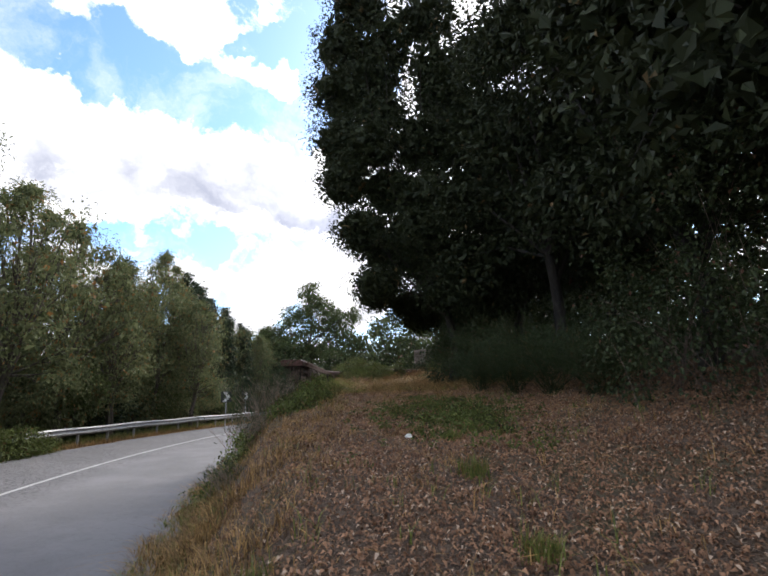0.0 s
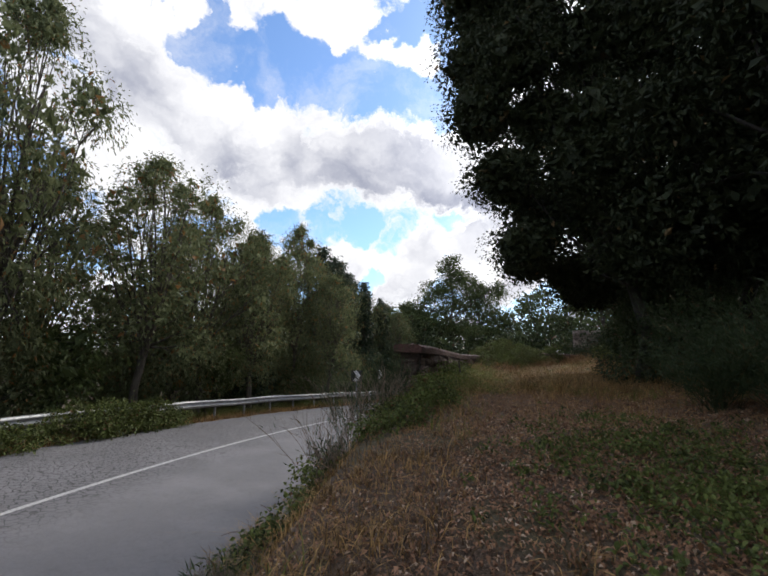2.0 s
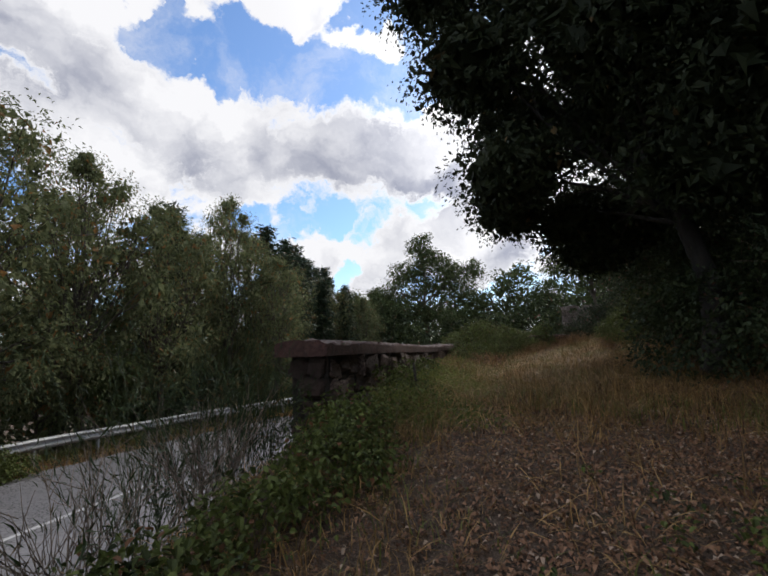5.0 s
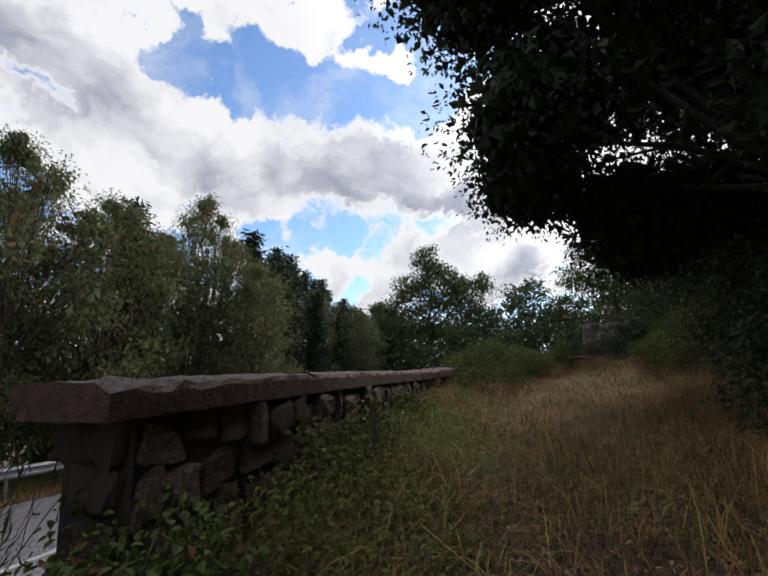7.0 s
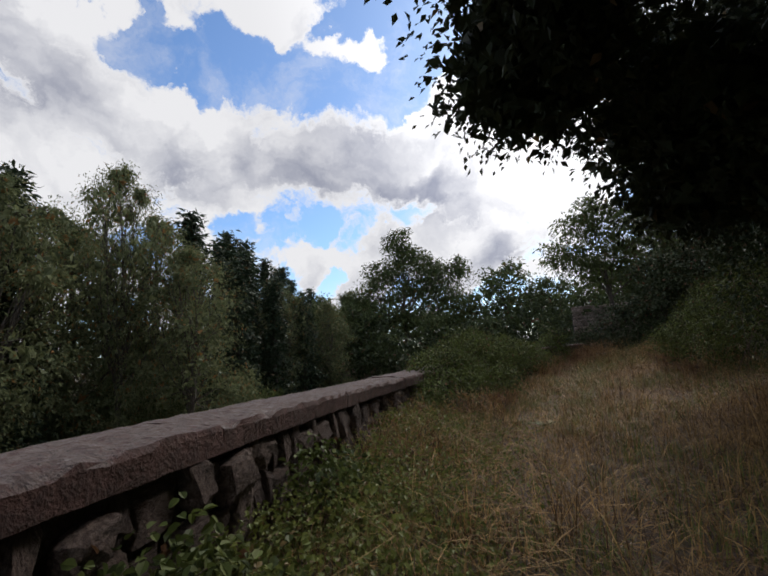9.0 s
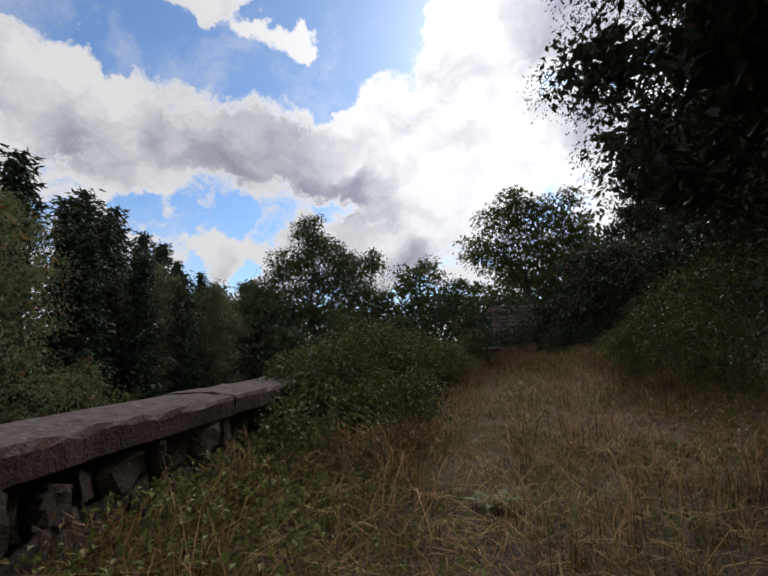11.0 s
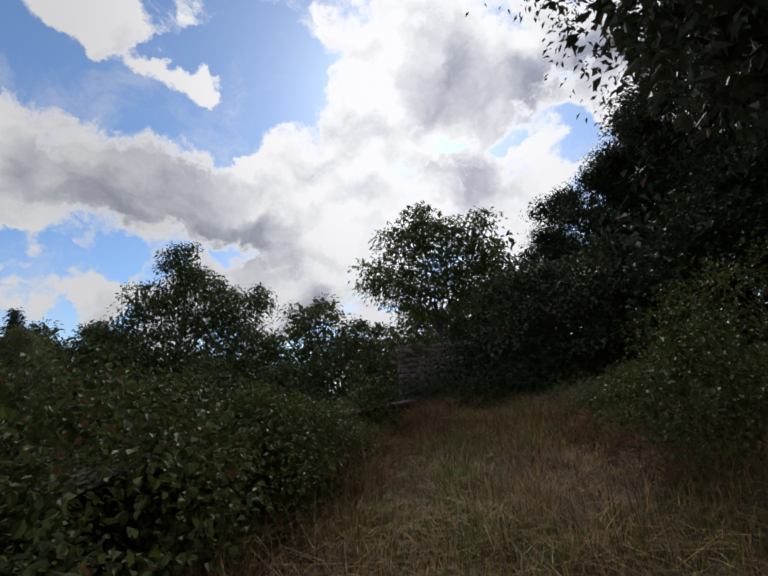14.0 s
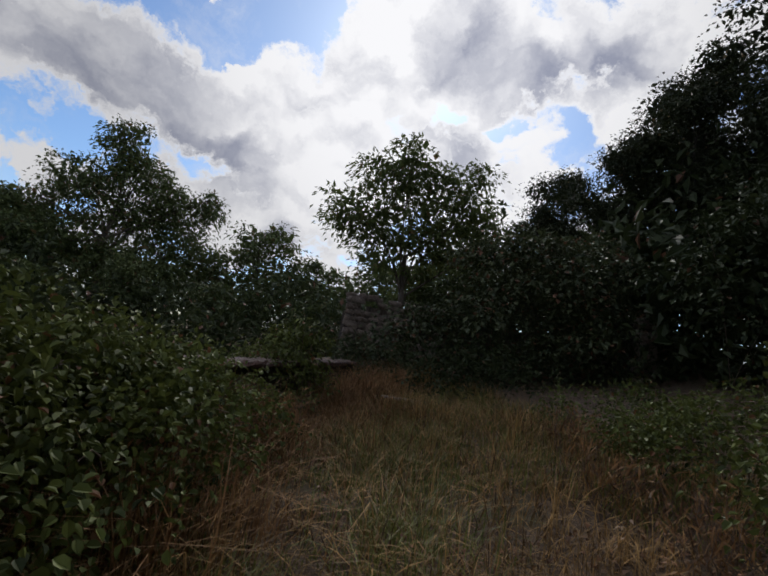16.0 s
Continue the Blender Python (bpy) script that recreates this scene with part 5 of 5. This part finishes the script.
def tufted(x, y, per, spread):
    n = len(x)
    return np.repeat(x, per) + rng.normal(size=n * per) * spread, np.repeat(y, per) + rng.normal(size=n * per) * spread


def plant_ground():
    # dry meadow
    x, y = scatter(27000, -2.6, 4.4, 10.5, 36, lambda x, y: clear_of_wall(x - 0.1, y) & (rng.random(len(x)) < smooth01(9, 16, y)))
    c = np.stack([x, y, ground_z(x, y) + 0.015 + rng.random(len(x)) ** 2 * 0.16], -1)
    swirl = 2.5 * np.sin(0.9 * x + 0.5 * y) + 1.5 * np.sin(1.7 * y) + rng.normal(size=len(x)) * 0.8
    lie = np.stack([np.cos(swirl), np.sin(swirl), rng.normal(size=len(x)) * 0.25], -1)
    stuff("matted_straw", leaves(c, 0.3, 0.03, 1.5, 0.35, lie, 0.05), STRAW, "matted dry straw lying in the meadow", "grass")
    x, y = scatter(11500, -2.7, 4.6, 12.0, 36, lambda x, y: clear_of_wall(x - 0.1, y) & (rng.random(len(x)) < 0.05 + 0.95 * smooth01(12.5, 16, y)) & (rng.random(len(x)) < 0.35 + 0.65 * patchy(x, y, 1.1)))
    x, y = tufted(x, y, 9, 0.06)
    ok = clear_of_wall(x, y)
    stuff("dry_grass", blades(x[ok], y[ok], 0.17 + 0.5 * patchy(x[ok], y[ok], 1.5, 3.0) * patchy(x[ok], y[ok], 4.1, 1.0) + 0.16 * rng.random(ok.sum()), 0.0034, 1.5), STRAW, "tall straw-coloured dry meadow grass", "grass")
    x, y = scatter(6000, -0.6, 3.6, 27.8, 34.5, lambda x, y: (x > np.interp(y, WALL_Y, WALL_X) + 0.05) & (rng.random(len(x)) < smooth01(2.0, 0.2, x - np.interp(y, WALL_Y, WALL_X)) * (0.15 + 0.85 * patchy(x, y, 2.3, 1.0))))
    x, y = tufted(x, y, 9, 0.06)
    ok = clear_of_wall(x, y)
    stuff("tall_straw", blades(x[ok], y[ok], 0.34 + 0.45 * patchy(x[ok], y[ok], 1.9, 4.0), 0.0045, 0.8), RED_STRAW, "tall reddish dry grass before the low wall", "grass")
    # short dry turf on path and verge
    x, y = scatter(7500, -3.2, 3.6, 0.8, 15, lambda x, y: (verge_side(x, y) > 0.1) & (rng.random(len(x)) < (0.05 + 0.95 * smooth01(-0.3, -1.3, x)) * (1 - 0.6 * smooth01(6, 9, y))) & clear_of_wall(x, y))
    x, y = tufted(x, y, 9, 0.05)
    ok = (verge_side(x, y) > 0.02) & clear_of_wall(x, y)
    stuff("verge_grass", blades(x[ok], y[ok], 0.06 + 0.2 * patchy(x[ok], y[ok], 2.2, 5.0), 0.0038, 1.4), STRAW, "short dry tan grass on the verge", "grass")
    # green weeds along the wall foot, in the path's middle and at the right edge
    x, y = scatter(18000, -2.7, 4.5, 1.0, 34, lambda x, y: clear_of_wall(x, y) & (verge_side(x, y) > 0.3) & (rng.random(len(x)) < 0.1 + 0.9 * smooth01(12, 15, y)) & (patchy(x, y, 0.9, 2.0) > 0.5 - 0.1 * smooth01(20, 25, y)) & ((rng.random(len(x)) < 0.4 + 0.6 * smooth01(21, 27, y)) | (x < -0.8 + 0.6 * np.sin(1.1 * y))))
    x, y = tufted(x, y, 8, 0.06)
    ok = clear_of_wall(x, y)
    stuff("green_grass", blades(x[ok], y[ok], 0.22, 0.0045, 0.8), WEED_LEAF, "scattered green grass and weeds", "grass")
    x, y = scatter(12000, -0.6, 5.2, 22, 35.5, lambda x, y: rng.random(len(x)) < np.exp(-((x - 0.75 - 0.2 * (y - 26)) / (0.55 + 0.07 * np.maximum(y - 26, 0))) ** 2) * (0.15 + 0.85 * patchy(x, y, 1.7, 6.0)) * smooth01(22, 27, y))
    x, y = tufted(x, y, 10, 0.07)
    stuff("path_grass", blades(x, y, 0.26, 0.0045, 0.9), WEED_LEAF, "green grass growing along the trodden way", "grass")
    # dark dead leaves blown in among the straw
    x, y = scatter(9000, 0.6, 4.2, 12, 30, lambda x, y: (patchy(x, y, 0.8, 4.0) > 0.5) & (rng.random(len(x)) < smooth01(0.6, 2.4, x)))
    c = np.stack([x, y, ground_z(x, y) + rng.uniform(0.02, 0.14, len(x))], -1)
    stuff("blown_leaves", leaves(c, 0.06, 0.5, 1.2, 0.2, None, 0.18), LITTER_LEAF, "brown dead leaves caught in the dry grass", "leaf litter")
    x, y = scatter(5200, -2.75, -0.2, 13.6, 22.5, lambda x, y: clear_of_wall(x - 0.05, y) & (rng.random(len(x)) < smooth01(-0.2, -2.0, x) * (0.35 + 0.65 * patchy(x, y, 1.6, 2.0))))
    p = np.stack([np.repeat(x, 12), np.repeat(y, 12)], -1) + rng.normal(size=(12 * len(x), 2)) * 0.07
    p = p[clear_of_wall(p[:, 0], p[:, 1])]
    c = np.c_[p, ground_z(p[:, 0], p[:, 1]) + rng.uniform(0.02, 0.4, len(p)) * (0.25 + 0.75 * smooth01(-0.8, -2.2, p[:, 0])) + 0.02]
    stuff("wall_weeds", leaves(c, 0.045, 0.6, 0.7), WEED_LEAF, "low green weeds along the foot of the wall", "weeds")
    x, y = scatter(7500, -0.8, 3.6, 5.0, 12.5, lambda x, y: rng.random(len(x)) < np.exp(-((x - 1.2) / 0.95) ** 2 - ((y - 8.6) / 1.9) ** 2) * (0.2 + 0.8 * patchy(x, y, 2.1, 1.0)))
    x, y = tufted(x, y, 12, 0.05)
    stuff("ground_ivy", leaves(np.stack([x, y, ground_z(x, y) + rng.uniform(0.03, 0.13, len(x))], -1), 0.045, 0.7, 1.3, oval=True), BRAMBLE_LEAF, "patch of low green ground cover on the path", "grass")
    # verge beyond the road
    ys = rng.uniform(-2, 36, 2200)
    xs = road_x(ys) - (4.15 + rng.random(len(ys)) ** 1.3 * 1.8) * road_lean(ys)
    xs, ys = tufted(xs, ys, 8, 0.07)
    stuff("roadside_grass", blades(xs, ys, 0.26, 0.006, 0.6), STRAW, "dry golden grass below the guardrail", "grass")
    ys = rng.uniform(-2, 36, 1500)
    xs = road_x(ys) - (4.9 + rng.random(len(ys)) * 1.6) * road_lean(ys)
    xs, ys = tufted(xs, ys, 9, 0.09)
    stuff("roadside_weeds", blades(xs, ys, 0.38, 0.009, 0.6), WEED_LEAF, "green weeds behind the guardrail", "weeds")
    # grass leaning over the near edge of the asphalt
    ys = rng.uniform(-1, 13, 1500)
    xs = road_x(ys) + (3.78 + rng.random(len(ys)) ** 1.5 * 0.9) * road_lean(ys)
    xs, ys = tufted(xs, ys, 9, 0.07)
    stuff("edge_grass", blades(xs, ys, 0.08 + 0.22 * patchy(xs, ys, 2.7, 2.0), 0.004, 1.2), STRAW, "dry tan grass leaning over the road edge", "grass")
    ys = rng.uniform(-1, 13, 500)
    xs = road_x(ys) + (3.8 + rng.random(len(ys)) ** 1.5 * 0.9) * road_lean(ys)
    xs, ys = tufted(xs, ys, 9, 0.07)
    stuff("edge_weeds", blades(xs, ys, 0.18, 0.005, 0.9), WEED_LEAF, "green weeds along the road edge", "weeds")
    # fallen leaves, curled and lying over one another, in drifts
    x, y = scatter(215000, -1.9, 6.5, 0.6, 19, lambda x, y: (verge_side(x, y) > 0.7) & (rng.random(len(x)) < (0.4 + 0.6 * smooth01(-1.4, -0.3, x)) * (0.62 + 0.38 * patchy(x, y, 1.9, 2.4)) * (1 - 0.85 * smooth01(12, 17, y - 5 * smooth01(0.5, 2.5, x)))))
    c = np.stack([x, y, ground_z(x, y) + rng.uniform(0.004, 0.04, len(x))], -1)
    flat = rng.normal(size=(len(x), 3)) * [1, 1, 0.35]
    stuff("fallen_leaves", leaves(c, 0.034 + 0.026 * rng.random(len(x)), 0.42, 1.3, 0.05, flat, 0.22), LITTER_LEAF, "carpet of curled brown fallen oak leaves", "leaf litter")
    # dead twigs and stalks among them
    x, y = scatter(13000, -1.8, 4.2, 1.0, 16, lambda x, y: (verge_side(x, y) > 0.8) & (rng.random(len(x)) < (0.15 + 0.85 * smooth01(4.5, 8.5, y)) * (0.3 + 0.7 * patchy(x, y, 1.3, 0.7))))
    c = np.stack([x, y, ground_z(x, y) + rng.uniform(0.02, 0.06, len(x))], -1)
    stuff("dead_stalks", leaves(c, 0.24, 0.024, 1.0, 0.05, rng.normal(size=(len(x), 3)) * [1, 1, 0.16], 0.06), STRAW, "dead stalks and twigs lying among fallen leaves", "twigs")


plant_ground()


def rosette(at, size, count, label):
    """A low plant of broad blades from one root."""
    root = tagged(new("weed_plant"), label, "plant")
    root.location = (*at, float(ground_z(*at)))
    for i in range(count):
        a = i * 2.4 + random.uniform(-0.3, 0.3)
        long, rise = size * random.uniform(0.7, 1.1), random.uniform(0.25, 0.7)
        u = np.linspace(0, 1, 6)
        w = long * 0.16 * np.sin(np.pi * np.clip(u * 0.92 + 0.05, 0, 1))
        mid = np.stack([np.cos(a) * long * u, np.sin(a) * long * u, long * (rise * u * 1.5 - u * u * 0.9 * rise)], -1)
        s = np.array([-math.sin(a), math.cos(a), 0.0])
        v = np.stack([mid + s * w[:, None] + [0, 0, 0.01], mid, mid - s * w[:, None] + [0, 0, 0.01]], 1).reshape(-1, 3)
        k = np.arange(5)[:, None] * 3
        q = np.concatenate([k + [0, 1, 4, 3], k + [1, 2, 5, 4]])
        child("leaf", mesh_from("leaf", v, q, BRAMBLE_LEAF, True), root)


rosette((-0.34, 21.8), 0.24, 8, "broad-leaved green dock growing in dry grass")
for x, y, s in ((0.86, 4.5, 0.2), (0.96, 2.95, 0.16), (-0.9, 2.95, 0.2), (0.9, 6.1, 0.16)):
    p = tufted(np.full(14, x), np.full(14, y), 16, 0.07)
    tagged(new("grass_tuft", mesh_from("grass_tuft", *blades(*p, s, 0.004, 0.6), WEED_LEAF)), "small green grass tuft among fallen leaves", "grass tuft", "grass tufts on the path")


def crumpled_paper():
    bm = bmesh.new()
    bmesh.ops.create_icosphere(bm, subdivisions=3, radius=0.05)
    for v in bm.verts:
        v.co *= 1 + 0.5 * noise.noise(v.co * 26) + 0.25 * noise.noise(v.co * 60)
        v.co.z *= 0.75
    me = bpy.data.meshes.new("paper_litter")
    bm.to_mesh(me)
    bm.free()
    me.materials.append(PAPER)
    ob = tagged(new("paper_litter", me), "crumpled white paper lying on fallen leaves", "litter")
    ob.location = (0.33, 6.26, float(ground_z(0.33, 6.26)) + 0.03)


def old_post():
    x, y = -1.98, 15.7
    z = float(ground_z(x, y))
    v, q = tube([(0.05, 0, -0.15), (0.03, 0, 0.2), (-0.01, 0.02, 0.45), (-0.03, 0.01, 0.68)], [0.034, 0.03, 0.027, 0.022], 7)
    ob = tagged(new("fence_post", mesh_from("fence_post", v, q, DARK_WOOD, True)), "dark leaning wooden post before the stone wall", "post")
    ob.location = (x, y, z)


def plank():
    bm = bmesh.new()
    box(bm, (0, 0, 0), (0.8, 0.12, 0.03))
    bmesh.ops.bevel(bm, geom=bm.edges[:], offset=0.006, segments=1, affect="EDGES")
    me = bpy.data.meshes.new("plank")
    bm.to_mesh(me)
    bm.free()
    me.materials.append(OLD_WOOD)
    ob = tagged(new("plank", me), "pale weathered board lying in the grass", "plank")
    ob.matrix_basis = pose(2.9, 32.4, float(ground_z(2.9, 32.4)) + 0.16, 4, 3, 22)


crumpled_paper()
old_post()
plank()
build_wall()
